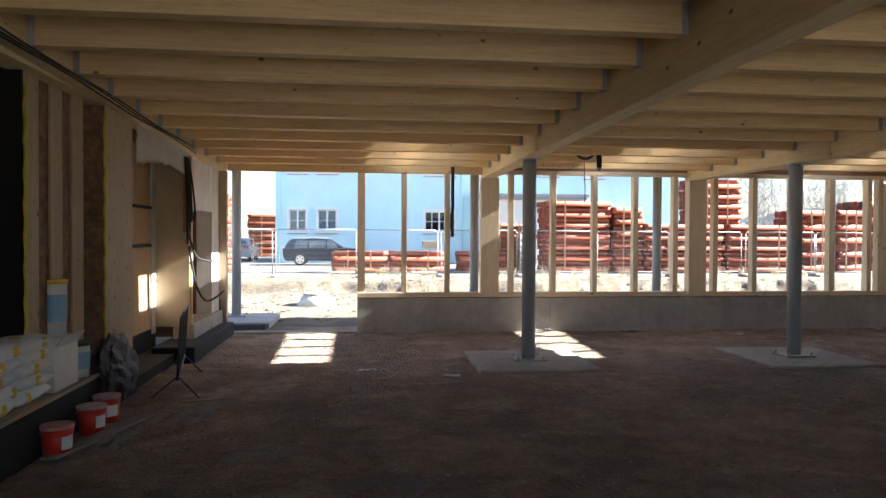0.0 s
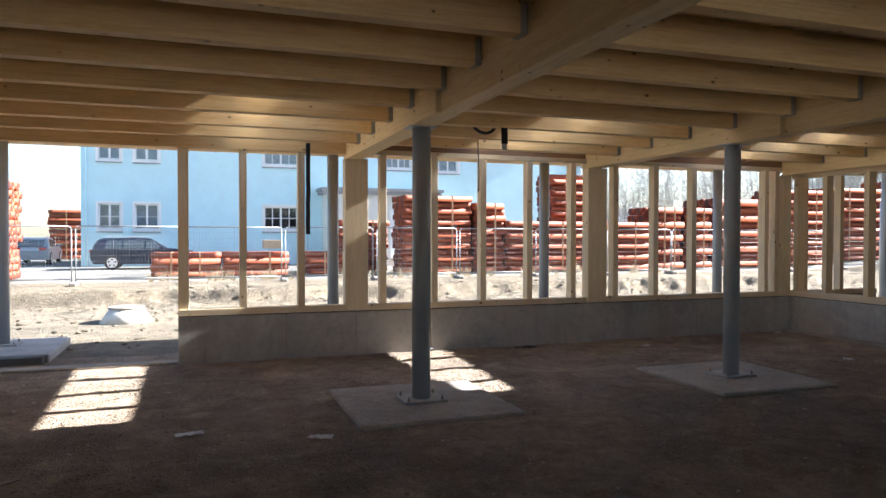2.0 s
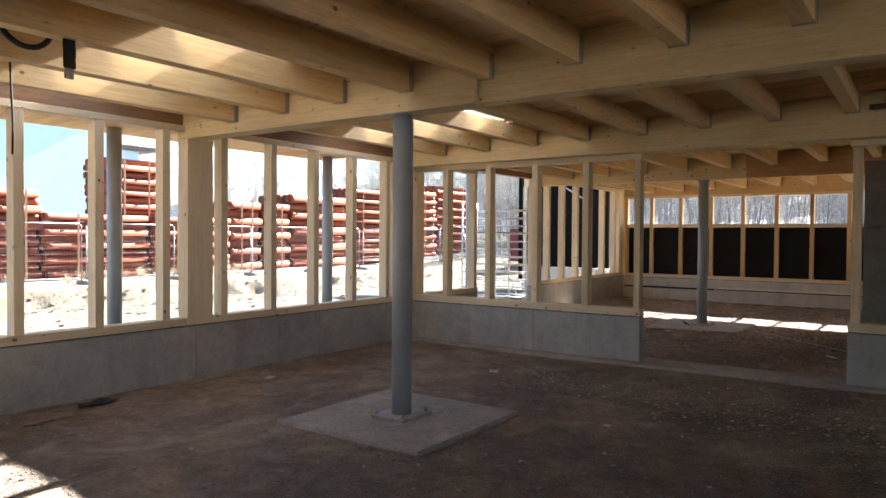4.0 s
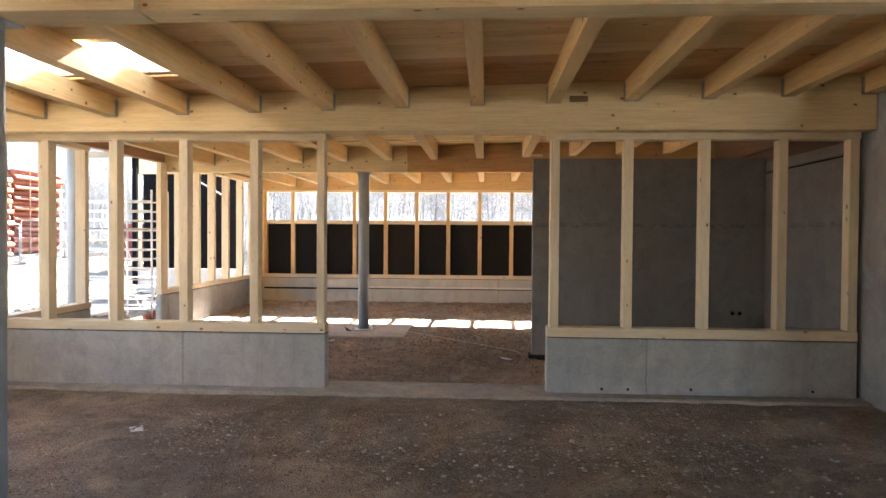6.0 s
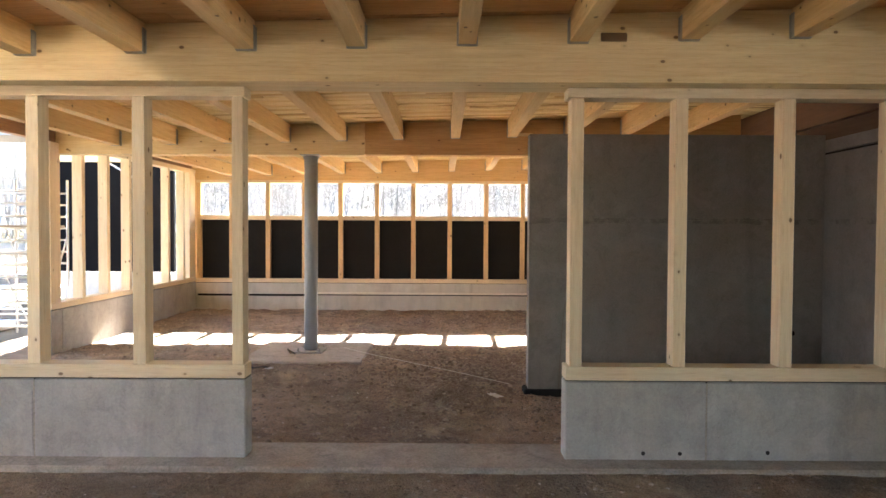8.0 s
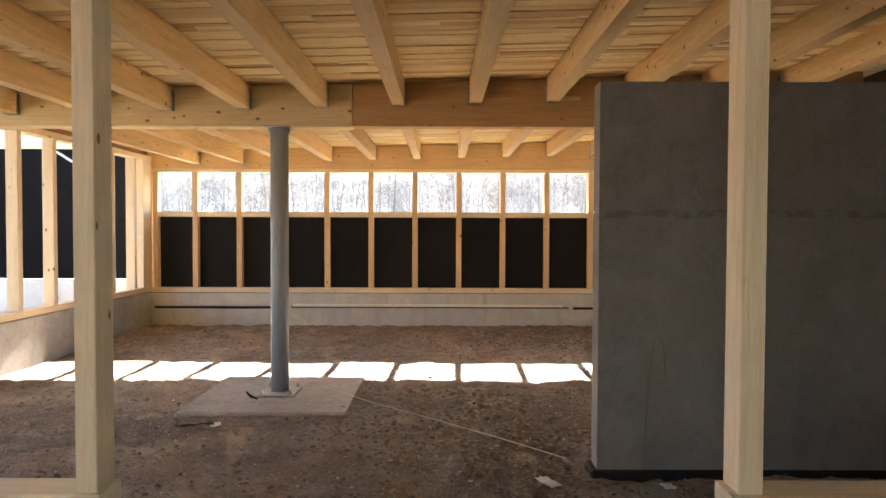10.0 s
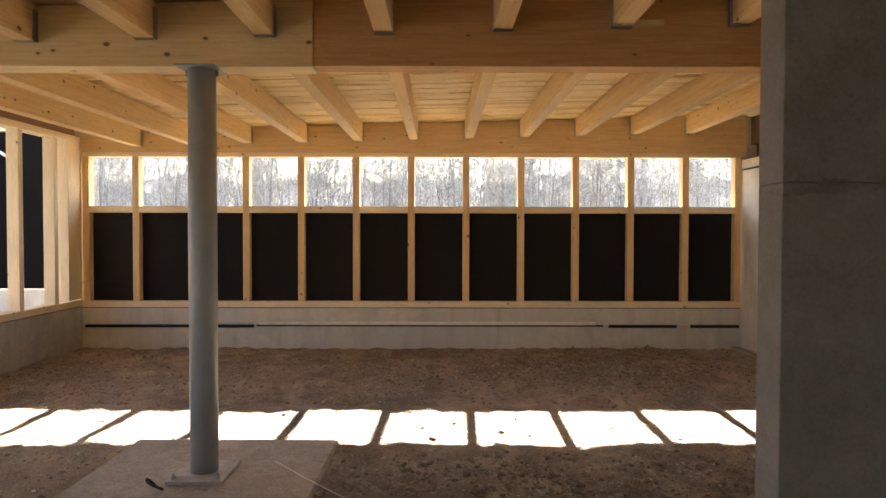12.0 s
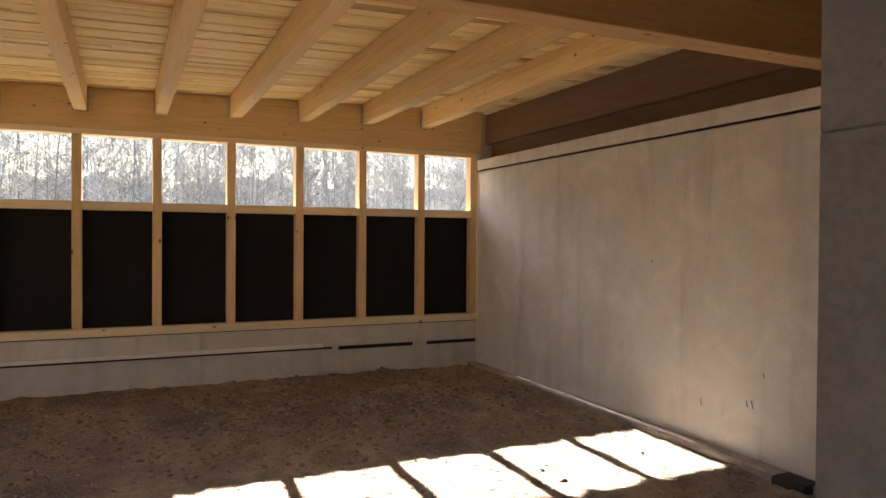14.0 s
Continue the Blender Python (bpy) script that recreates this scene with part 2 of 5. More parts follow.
def plain(name, c, rough=0.6, metal=0.0, vary=0.12, scale=6.0, bump=0.0):
    m = Mat(name, rough, metal)
    v = m.coords((1, 1, 1))
    n = m.noise(v, scale, 4, 0.6)
    n2 = m.noise(v, scale * 7, 3, 0.6)
    col = m.ramp(n, [(0.3, tuple(k * (1 - vary) for k in c)), (0.7, tuple(min(1, k * (1 + vary)) for k in c))])
    col = m.mix(0.2, col, m.ramp(n2, [(0.3, tuple(k * (1 - 2 * vary) for k in c)), (0.7, c)]))
    m.color(col)
    m.rough(m.math("ADD", m.math("MULTIPLY", n2, 0.16), rough - 0.08))
    if bump:
        m.bump(n2, bump, 0.01)
    return m.m


col_paint = plain("grey primer paint", (0.36, 0.39, 0.43), 0.42, 0.0, 0.08, 3.0)
plate_steel = plain("dusty steel plate", (0.40, 0.39, 0.38), 0.75, 0.15, 0.2, 9.0)
galv = plain("galvanised steel", (0.40, 0.39, 0.37), 0.55, 0.5, 0.15, 14.0)
fence_steel = plain("weathered fence steel", (0.30, 0.31, 0.32), 0.6, 0.4, 0.15, 14.0)
alu = plain("bare aluminium tube", (0.72, 0.73, 0.74), 0.35, 0.8, 0.08, 8.0)
black_wall = plain("matt black cladding", (0.005, 0.005, 0.006), 0.95, 0.0, 0.2, 2.0, 0.1)
black_wall.node_tree.nodes["Principled BSDF"].inputs["Specular IOR Level"].default_value = 0.1
black_board = plain("black bitumen fibreboard", (0.007, 0.006, 0.006), 0.95, 0.0, 0.25, 3.0, 0.1)
bitumen = plain("black bitumen coating", (0.010, 0.010, 0.012), 0.8, 0.0, 0.4, 3.0, 0.4)
black_web = plain("black webbing strap", (0.02, 0.02, 0.022), 0.8)
black_rubber = plain("black cable sheath", (0.018, 0.016, 0.015), 0.75)


# ---- building blocks ----
def box(bm, x0, x1, y0, y1, z0, z1, bevel=0.0):
    m = Matrix.Translation(((x0 + x1) / 2, (y0 + y1) / 2, (z0 + z1) / 2)) @ Matrix.Diagonal((abs(x1 - x0), abs(y1 - y0), abs(z1 - z0), 1))
    geo = bmesh.ops.create_cube(bm, size=1.0, matrix=m)
    if bevel:
        es = list({e for v in geo["verts"] for e in v.link_edges})
        bmesh.ops.bevel(bm, geom=es, offset=bevel, segments=1, affect="EDGES", clamp_overlap=True)


def rod(bm, a, b, r0, r1=None, seg=12, caps=True):
    """A round bar from a to b."""
    a, b = Vector(a), Vector(b)
    m = Matrix.Translation((a + b) / 2) @ (b - a).to_track_quat("Z", "Y").to_matrix().to_4x4()
    bmesh.ops.create_cone(bm, cap_ends=caps, segments=seg, radius1=r0, radius2=r0 if r1 is None else r1, depth=(b - a).length, matrix=m)


def mesh_of(name, bm, material, smooth=False):
    me = bpy.data.meshes.new(name)
    bm.to_mesh(me)
    bm.free()
    for mt in (material if isinstance(material, (list, tuple)) else [material]):
        me.materials.append(mt)
    if smooth:
        for p in me.polygons:
            p.use_smooth = len(p.vertices) == 4
    return me


def part(name, bm, material, parent=None, label="", smooth=False):
    ob = new(name, mesh_of(name, bm, material, smooth))
    if parent:
        ob.parent = parent
    return tagged(ob, label)


def thing(name, label, category, group="", kind="", at=(0, 0, 0)):
    ob = new(name)
    ob.empty_display_size = 0.2
    ob.location = at
    return tagged(ob, label, category, group, kind)


def block(name, parent, material, *dims, bevel=0.004, label=""):
    bm = bmesh.new()
    box(bm, *dims, bevel=bevel)
    return part(name, bm, material, parent, label)


def shared(name, me, parent, loc=(0, 0, 0), rot=(0, 0, 0)):
    ob = new(name, me)
    ob.parent = parent
    ob.location = loc
    ob.rotation_euler = rot
    return ob


# ---- plan ----
YN, WT = 15.43, 0.24          # inner face of the window wall, its depth
XE, XB = 12.72, 25.32         # partition between the rooms, end wall
SOFFIT, PLATE = 3.57, 0.80    # underside of the main beams, top of the concrete
JOIST0, PITCH = 11.42, 1.006
BEAMS = (2.5, 7.5, 12.84, 18.66)
FACE3 = 12.465                # west face of the doubled beam over the partition


def joist_z(y):
    """Underside of the joists: the roof falls towards the window wall."""
    return 3.776 - 0.026 * (y - 11.5)


JOIST_H, JOIST_W = 0.32, 0.16


# ground: one sheet, fine in the building, coarse far off
def ground_height(x, y):
    n = noise.noise
    inside = -3.7 < x < 25.3 and -4.5 < y < 15.6
    p = Vector((x, y, 0))
    z = 0.02 * n(p * 0.6) + 0.012 * n(p * 2.3) + 0.008 * n(p * 7.0)
    if inside:
        z += 0.010 * n(p * 4.2) + 0.007 * n(p * 13.0)
        if x > 13.0:
            rough = min(1.0, (x - 13.0) / 1.0) * (1 - 0.7 * math.exp(-((x - 20.3) / 0.9) ** 2))
            z += rough * (0.035 * n(p * 1.7 + Vector((7, 3, 1))) + 0.045 * abs(n(p * 3.3)) * (0.5 + n(p * 0.5)) + 0.024 * n(p * 5.5))
            z += rough * (0.026 * n(Vector((x * 6, y * 11, 2))) + 0.006 * n(p * 15.0))
            far = max(0.0, min(1.0, (x - 20.5) / 4.0))
            z += 0.03 * far
        return z - 0.01
    if y > 15.6 and y < 40 or x > 25.3 or x < -3.7:
        edge = 26.3 + 0.7 * n(Vector((x * 0.35, 0, 9))) + 0.25 * n(Vector((x * 1.3, 2, 9)))
        d = max(0.0, min(1.0, (y - 20.5) / (edge - 20.5)))
        e = max(0.0, min(1.0, (y - edge + 0.15) / 0.55))
        bank = 0.06 * d * d + 0.39 * e * e * (3 - 2 * e)
        bank += (0.06 * n(p * 3.6 + Vector((3, 1, 0))) + 0.03 * n(p * 7.0)) * max(0.0, 1 - abs(y - 26.0) / 1.7) + 0.08 * n(Vector((x * 1.4, y * 0.7, 4))) * max(0.0, 1 - abs(y - 26.2) / 1.6) + 0.13 * n(p * 0.9) * max(0.0, 1 - abs(y - 24.0) / 3.5) + 0.05 * n(p * 2.2) * max(0.0, 1 - abs(y - 25.2) / 3.0) + 0.03 * n(p * 5.5) * max(0.0, 1 - abs(y - 25.2) / 3.0)
        z += bank
    if y >= 28:
        z = 0.45 + 0.012 * min(12, y - 28) + 0.02 * n(p * 0.4)
    if x > 30:
        z += min(1.5, (x - 30) * 0.05)
    return z


def ground_sheet():
    def axis(stops):
        out = []
        for a, b, step in stops:
            k = max(1, round((b - a) / step))
            out += [a + (b - a) * i / k for i in range(k)]
        out.append(stops[-1][1])
        return out
    xs = axis([(-1500, -200, 325), (-200, -20, 30), (-20, -4, 1.0), (-4, 13, 0.10), (13, 25.4, 0.062), (25.4, 26, 0.12), (26, 60, 1.5), (60, 200, 35), (200, 1500, 325)])
    ys = axis([(-1500, -200, 325), (-200, -10, 38), (-10, -1, 1.0), (-1, 3.2, 0.15), (3.2, 15.6, 0.07), (15.6, 29, 0.13), (29, 60, 1.5), (60, 200, 35), (200, 1500, 325)])
    verts = [(x, y, ground_height(x, y)) for y in ys for x in xs]
    w = len(xs)
    faces, mats = [], []
    for j in range(len(ys) - 1):
        for i in range(w - 1):
            a = j * w + i
            faces.append((a, a + 1, a + w + 1, a + w))
            cx, cy = (xs[i] + xs[i + 1]) / 2, (ys[j] + ys[j + 1]) / 2
            if -3.9 < cx < 25.4 and -4.7 < cy < 16.6 + 0.5 * noise.noise(Vector((cx, cy, 3))):
                mats.append(0)
            elif cy < -4.7:
                mats.append(5 if cy > -40 else 3)
            elif cy < 30.0 + 0.5 * noise.noise(Vector((cx, cy, 5))) and cx < 60:
                mats.append(4 if cy > 24.9 + 1.0 * noise.noise(Vector((cx * 0.5, cy * 0.5, 5))) else 1)
            elif cx > 46 or cy > 75 or cy < -60 or cx < -60:
                mats.append(3)
            else:
                mats.append(2)
    me = bpy.data.meshes.new("ground")
    me.from_pydata(verts, [], faces)
    for mt in (soil, loam, gravel, meadow, bank_loam, bounce_ground):
        me.materials.append(mt)
    me.polygons.foreach_set("material_index", mats)
    me.polygons.foreach_set("use_smooth", [True] * len(faces))
    return tagged(new("ground", me), "trodden brown soil inside, tan loam bank and pale gravel yard outside", "ground", kind="structure")


ground_sheet()


def stud_wall(name, label, axis, a0, a1, face, depth, studs, sill=(0.80, 0.91), head=(3.62, 3.74), base=None, stud_w=0.12, cuts=()):
    """A low concrete wall with a sill plate, studs and a head plate; axis 0 runs along x, 1 along y. base: the stretch of concrete."""
    w = thing(name, label, "wall", kind="structure")

    def bar(nm, mat, s0, s1, d0, d1, z0, z1, bevel=0.004, lab=""):
        if axis == 0:
            return block(nm, w, mat, s0, s1, d0, d1, z0, z1, bevel=bevel, label=lab)
        return block(nm, w, mat, d0, d1, s0, s1, z0, z1, bevel=bevel, label=lab)
    pm = plate_x if axis == 0 else plate_y
    f, b = face, face + depth
    c0, c1 = base or (a0, a1)
    edges = [c0, *cuts, c1]
    for i, (u, v) in enumerate(zip(edges, edges[1:])):
        bar("parapet_panel", conc, u + 0.003 * (i > 0), v - 0.003 * (i < len(edges) - 2), f, b, -0.35, sill[0] - 0.015, 0.012, "cast concrete panel of the low wall")
    if len(edges) > 2:
        bar("joint_filler", conc_pad, c0 + 0.02, c1 - 0.02, f + 0.006, b - 0.006, -0.3, sill[0] - 0.03)
    bar("sealing_strip", bitumen, a0 + 0.01, a1 - 0.01, f + 0.025, b - 0.025, sill[0] - 0.03, sill[0])
    bar("sill_plate", pm, a0, a1, f - 0.012, b - 0.02, sill[0], sill[1])
    for s in studs:
        sw = stud_w
        if isinstance(s, tuple):
            s, sw = s
        bar("stud", stud_wood, s - sw / 2, s + sw / 2, f + 0.012, b - 0.04, sill[1], head[0])
    if head[1] > head[0]:
        bar("head_plate", pm, a0, a1, f, b - 0.02, head[0], head[1])
    return w


# window wall of the first room, three bays between the posts
stud_wall("wall_north_bay", "low concrete wall with an open timber window frame", 0, -0.545, 2.30, YN, WT,
          [(-0.455, 0.17), 0.44 + 0.08, 1.52], head=(3.80, 3.86), base=(-0.545, 2.5), cuts=(1.25,))
stud_wall("wall_north_bay", "low concrete wall with an open timber window frame", 0, 2.72, 7.32, YN, WT,
          [3.02, 4.03, 5.03, 6.03, 7.02], head=(3.66, 3.75), base=(2.5, 7.5), cuts=(3.95,))
stud_wall("wall_north_bay", "low concrete wall with an open timber window frame", 0, 7.78, 12.92, YN, WT,
          [8.03, 9.03, 10.02, 11.03, 12.03, 12.33], head=(3.66, 3.75), base=(7.5, 12.9), cuts=(10.1,))
for x0, x1 in ((2.30, 2.72), (7.34, 7.78)):
    w = tagged(block("timber_post", None, stud_wood, x0, x1, YN - 0.03, YN + WT - 0.03, 0.805, SOFFIT - 0.004), "thick glued timber post under a main beam", "post", "posts in the window wall")
tagged(block("timber_post", None, stud_wood, 12.45, 12.70, YN - 0.03, YN + WT - 0.06, 0.915, 3.574), "glued timber corner post on the low wall", "post", "posts in the window wall")
fas = thing("edge_beam", "rough red-brown edge beam above the window frames", "beam", kind="structure")
for x0, x1 in ((2.62, 7.38), (7.62, 12.62), (12.98, 18.5), (18.82, 25.2)):
    block("edge_beam_length", fas, fascia_wood, x0, x1, YN + 0.05, YN + 0.2, 3.755, 4.02)
block("door_head", fas, glulam_x, -3.41, 2.38, YN - 0.05, YN + 0.12, 3.64, 3.92, label="pale glued timber head over the door opening")

# partition between the rooms, with its doorway
stud_wall("wall_partition", "low concrete wall with bare timber studs beside the doorway", 1, 10.455, YN - 0.01, XE, 0.24,
          [14.52, 13.51, 12.49, 11.475, (10.53, 0.105), 15.3], sill=(0.80, 0.93), head=(3.49, 3.585), cuts=(12.49,))
stud_wall("wall_partition", "low concrete wall with bare timber studs beside the doorway", 1, 3.27, 7.385, XE, 0.24,
          [7.29, 6.30, 5.28, 4.265, 3.34], sill=(0.80, 0.93), head=(3.49, 3.585), cuts=(6.03,))
tagged(block("threshold", None, conc_pad, XE - 0.28, XE + 0.5, 3.2, 15.4, -0.3, 0.035, bevel=0.02), "rough concrete strip footing under the partition", "footing", kind="structure")

# end wall: concrete, black boards, clerestory
w = thing("wall_east", "concrete base, black board infill and clerestory in a timber frame", "wall", kind="structure")
cuts = (3.37, 5.4, 7.0, 9.09, 10.9, 12.3, 12.66, 13.78, 14.55, YN + 0.24)
for i, (a, b) in enumerate(zip(cuts, cuts[1:])):
    block("parapet_panel", w, conc_fair, XB + 0.002 * (i % 2), XB + 0.25, a, b, 0.431, 0.755, bevel=0.003)
    block("parapet_panel", w, conc_fair, XB + 0.002 * (i % 2), XB + 0.25, a, b, -0.35, 0.428, bevel=0.003)
block("joint_filler", w, bitumen, XB + 0.03, XB + 0.22, 3.3, YN + 0.2, -0.3, 0.74)
block("sealing_strip", w, bitumen, XB + 0.03, XB + 0.22, 3.32, YN + 0.2, 0.75, 0.77)
block("sill_plate", w, plate_y, XB - 0.01, XB + 0.22, 3.33, YN - 0.01, 0.77, 0.88)
block("head_plate", w, plate_y, XB, XB + 0.22, 3.33, YN - 0.01, 3.52, 3.595)
ks = [YN - 0.07] + [15.455 - 1.0048 * k for k in range(1, 12)] + [3.44]
for i, y in enumerate(ks):
    block("stud", w, stud_red, XB + 0.012, XB + 0.2, y - 0.06, y + 0.06, 0.88, 3.52)
block("corner_post", w, stud_red, XB - 0.004, XB + 0.23, YN - 0.003, YN + 0.24, 0.77, 3.95)
block("corner_block", w, conc_fair, XB + 0.01, XB + 0.28, 3.05, 3.375, 3.3, 4.28)
for a, b in zip(ks, ks[1:]):
    block("transom", w, plate_y, XB + 0.004, XB + 0.2, b + 0.06, a - 0.06, 2.50, 2.62)
    block("infill_board", w, black_board, XB + 0.15, XB + 0.19, b + 0.061, a - 0.061, 0.881, 2.499, bevel=0)

# window wall of the second room
stud_wall("wall_north_room", "low concrete wall with a short timber frame beside the yard door", 0, 12.97, 15.45, YN, WT, [13.2, 14.32, 15.36], head=(3.66, 3.75))
stud_wall("wall_north_room", "low concrete wall with an open timber frame", 0, 18.58, XB - 0.005, YN, WT,
          [19.37, 20.36, 21.36, 22.36, 23.5, 24.5, (25.1, 0.42)], head=(3.75, 3.86), cuts=(21.8,))

we = thing("wall_north_end", "slim concrete and timber end of the window wall beside the yard door", "wall", kind="structure")
block("parapet_panel", we, conc, 18.22, 18.577, YN, YN + 0.13, -0.35, 0.785, bevel=0.01)
block("sill_plate", we, plate_x, 18.22, 18.577, YN - 0.01, YN + 0.12, 0.80, 0.91)
block("sealing_strip", we, bitumen, 18.23, 18.57, YN + 0.01, YN + 0.11, 0.78, 0.80)
block("end_post", we, stud_wood, 18.24, 18.56, YN + 0.01, YN + 0.12, 0.91, 3.75)

# concrete cross wall, south walls
fin = thing("wall_cross", "tall precast concrete cross wall with a free end", "wall", kind="structure")
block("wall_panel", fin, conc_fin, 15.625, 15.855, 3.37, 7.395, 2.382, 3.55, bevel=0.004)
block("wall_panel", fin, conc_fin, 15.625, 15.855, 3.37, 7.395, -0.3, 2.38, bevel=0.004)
block("joint_filler", fin, conc_pad, 15.635, 15.845, 3.38, 7.385, 2.37, 2.40)
block("bitumen_foot", fin, bitumen, 15.58, 15.90, 3.37, 7.45, -0.25, 0.055, bevel=0.02)
sw = thing("wall_south", "pale precast concrete wall with a dark joint near the top", "wall", kind="structure")
# west lengths in the cross wall's concrete: their shade is put into the colour
block("wall_panel", sw, conc_fair, 15.7, XB + 0.25, 3.12, 3.37, -0.3, 3.285, bevel=0.01)
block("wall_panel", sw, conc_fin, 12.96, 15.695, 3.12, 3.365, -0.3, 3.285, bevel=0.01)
block("joint_filler", sw, bitumen, 12.9, XB + 0.2, 3.15, 3.34, 3.27, 3.32)
block("top_panel", sw, conc_fair, 15.7, XB + 0.25, 3.12, 3.38, 3.315, 3.48, bevel=0.01)
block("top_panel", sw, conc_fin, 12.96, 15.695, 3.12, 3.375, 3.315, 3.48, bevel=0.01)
# plates lie in shade, which is put into their dark colour
block("wall_plate", sw, fascia_shade, 12.96, XB + 0.25, 2.9, 3.11, 3.3, 4.27)
block("wall_plate", sw, fascia_shade, 12.96, XB + 0.25, 3.111, 3.22, 3.76, 4.26)
block("footing", sw, conc_pad, 15.9, XB, 3.37, 3.55, -0.2, 0.06, bevel=0.015)
sw = thing("wall_south_room", "plain concrete wall closing the first room", "wall", kind="structure")
block("wall_panel", sw, conc, 11.2, 12.95, 2.95, 3.20, -0.3, 4.26, bevel=0.01)
block("wall_panel", sw, conc, 12.7, 12.95, -4.4, 2.949, -0.3, 4.44, bevel=0.01)
# unseen south side: opening, low sill and blank panels sized to steer daylight
stud_wall("wall_south_unseen", "low concrete wall with an open timber window frame", 0, -0.8, 7.3, -4.4, WT,
          [-0.7 + 1.13 * k for k in range(8)], sill=(0.2, 0.3), head=(3.66, 3.75))
block("wall_panel", sw, conc, 7.31, 12.69, -4.4, -4.16, -0.3, 4.2, bevel=0.01)
block("wall_panel", sw, conc, -6.1, -0.81, -4.4, -4.16, -0.3, 4.2, bevel=0.01)

# main beams, columns
def sloped_bar(bm, x0, x1, y0, y1, z0, drop=0.004):
    """A beam along y whose top follows the fall of the roof boards."""
    vs = [bm.verts.new(c) for c in ((x0, y0, z0), (x1, y0, z0), (x1, y1, z0), (x0, y1, z0))]
    vs += [bm.verts.new((v.co.x, v.co.y, joist_z(v.co.y) + JOIST_H - drop)) for v in vs]
    fs = [bm.faces.new([vs[q] for q in f]) for f in ((3, 2, 1, 0), (4, 5, 6, 7), (0, 1, 5, 4), (1, 2, 6, 5), (2, 3, 7, 6), (3, 0, 4, 7))]
    bmesh.ops.bevel(bm, geom=list({e for f in fs for e in f.edges}), offset=0.006, segments=1, affect="EDGES")


def beam(x, y0, y1, z0=SOFFIT, wd=0.24, label="deep glued laminated timber main beam", mat=None):
    bm = bmesh.new()
    sloped_bar(bm, x - wd / 2, x + wd / 2, y0, y1, z0)
    return tagged(part("main_beam", bm, mat or glulam_y), label, "beam", "main beams")


for x in BEAMS[:2]:
    beam(x, -4.3, 10.4)
    beam(x - 0.03, 10.402, 15.62, SOFFIT - 0.01, 0.31, "thicker glued timber beam length over a column")
beam(BEAMS[2], -4.15, 2.9, 3.585)
beam(BEAMS[2], 3.21, 15.6, 3.585)
beam(FACE3 + 0.12, 3.21, 15.46, 3.578, label="glued timber beam bolted beside the partition beam")
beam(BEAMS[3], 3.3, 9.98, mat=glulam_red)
beam(BEAMS[3], 9.982, 15.62, SOFFIT - 0.012, 0.27, "thicker glued timber beam length over a column")
beam(XB + 0.12, 3.3, 15.6, 3.595, mat=glulam_warm)


def steel_column(x, y, zb, top, r=0.119, plate=True):
    c = thing("steel_column", "grey painted round steel column on a base plate", "column", "steel columns", at=(x, y, 0))
    bm = bmesh.new()
    rod(bm, (0, 0, zb), (0, 0, top), r, seg=40)
    part("shaft", bm, col_paint, c, smooth=True)
    bm = bmesh.new()
    box(bm, -0.28, 0.28, -0.24, 0.24, zb - 0.03, zb + 0.002, 0.004)
    part("base_plate", bm, plate_steel, c, "dusty steel base plate")
    if plate:
        bm = bmesh.new()
        box(bm, -0.19, 0.17, -0.17, 0.17, top - 0.016, top - 0.001, 0.003)
        for s in (-1, 1):
            box(bm, -0.012, 0.012, s * 0.09, s * 0.14, top - 0.07, top - 0.016)
        part("head_plate", bm, col_paint, c)
    for sx in (-1, 1):
        for sy in (-1, 1):
            bm = bmesh.new()
            rod(bm, (sx * 0.225, sy * 0.19, zb), (sx * 0.225, sy * 0.19, zb + 0.035), 0.018, seg=6)
            rod(bm, (sx * 0.225, sy * 0.19, zb), (sx * 0.225, sy * 0.19, zb + 0.06), 0.009, seg=8)
            part("anchor_bolt", bm, galv, c)
    return c


def pad(x, y, half=1.03, top=0.035):
    bm = bmesh.new()
    box(bm, x - half, x + half, y - half, y + half, -0.35, top, 0.025)
    bmesh.ops.subdivide_edges(bm, edges=[e for e in bm.edges if e.calc_length() > 1], cuts=14, use_grid_fill=True)
    for v in bm.verts:
        v.co += 0.008 * Vector(noise.noise_vector(v.co * 2.5))
    return tagged(part("column_footing", bm, conc_pad), "square rough concrete pad footing in the soil", "footing", "pad footings")


PADS = ((2.5, 11.5), (7.5, 11.5), (18.64, 10.96))
for x, y in PADS:
    pad(x, y)
    steel_column(x, y, 0.065, SOFFIT)
for x, y in ((-3.62, 17.68), (2.5, 17.7), (7.52, 17.68), (12.6, 17.7), (18.6, 17.7)):
    steel_column(x, y, 0.17 if x < 0 else 0.05, 4.45 if x > 13 else joist_z(y) + JOIST_H - 0.004, plate=False)


# joists in hangers, ceiling boards with roof-light openings, roof
def joist_bay(x0, x1, k0, k1, shift=0.0, lift=0.0, back=0.0):
    """Joists of one bay; lift raises their undersides, back shortens those that meet the thicker beam length."""
    meshes = {}
    for k in range(k0, k1 + 1):
        y = JOIST0 + PITCH * k + shift
        if y > 15.3:
            continue
        L = x1 - x0 - (back if y > 10.4 else 0.0)
        if L not in meshes:
            h, w = JOIST_H - lift, JOIST_W / 2
            bm = bmesh.new()
            box(bm, 0, L, -w, w, 0, h, 0.004)
            me = mesh_of("joist", bm, glulam_x)
            bm = bmesh.new()
            for q in (-1, 1):
                box(bm, -0.004, 0.06, q * (w + 0.0003), q * (w + 0.0045), -0.004, h - 0.05)
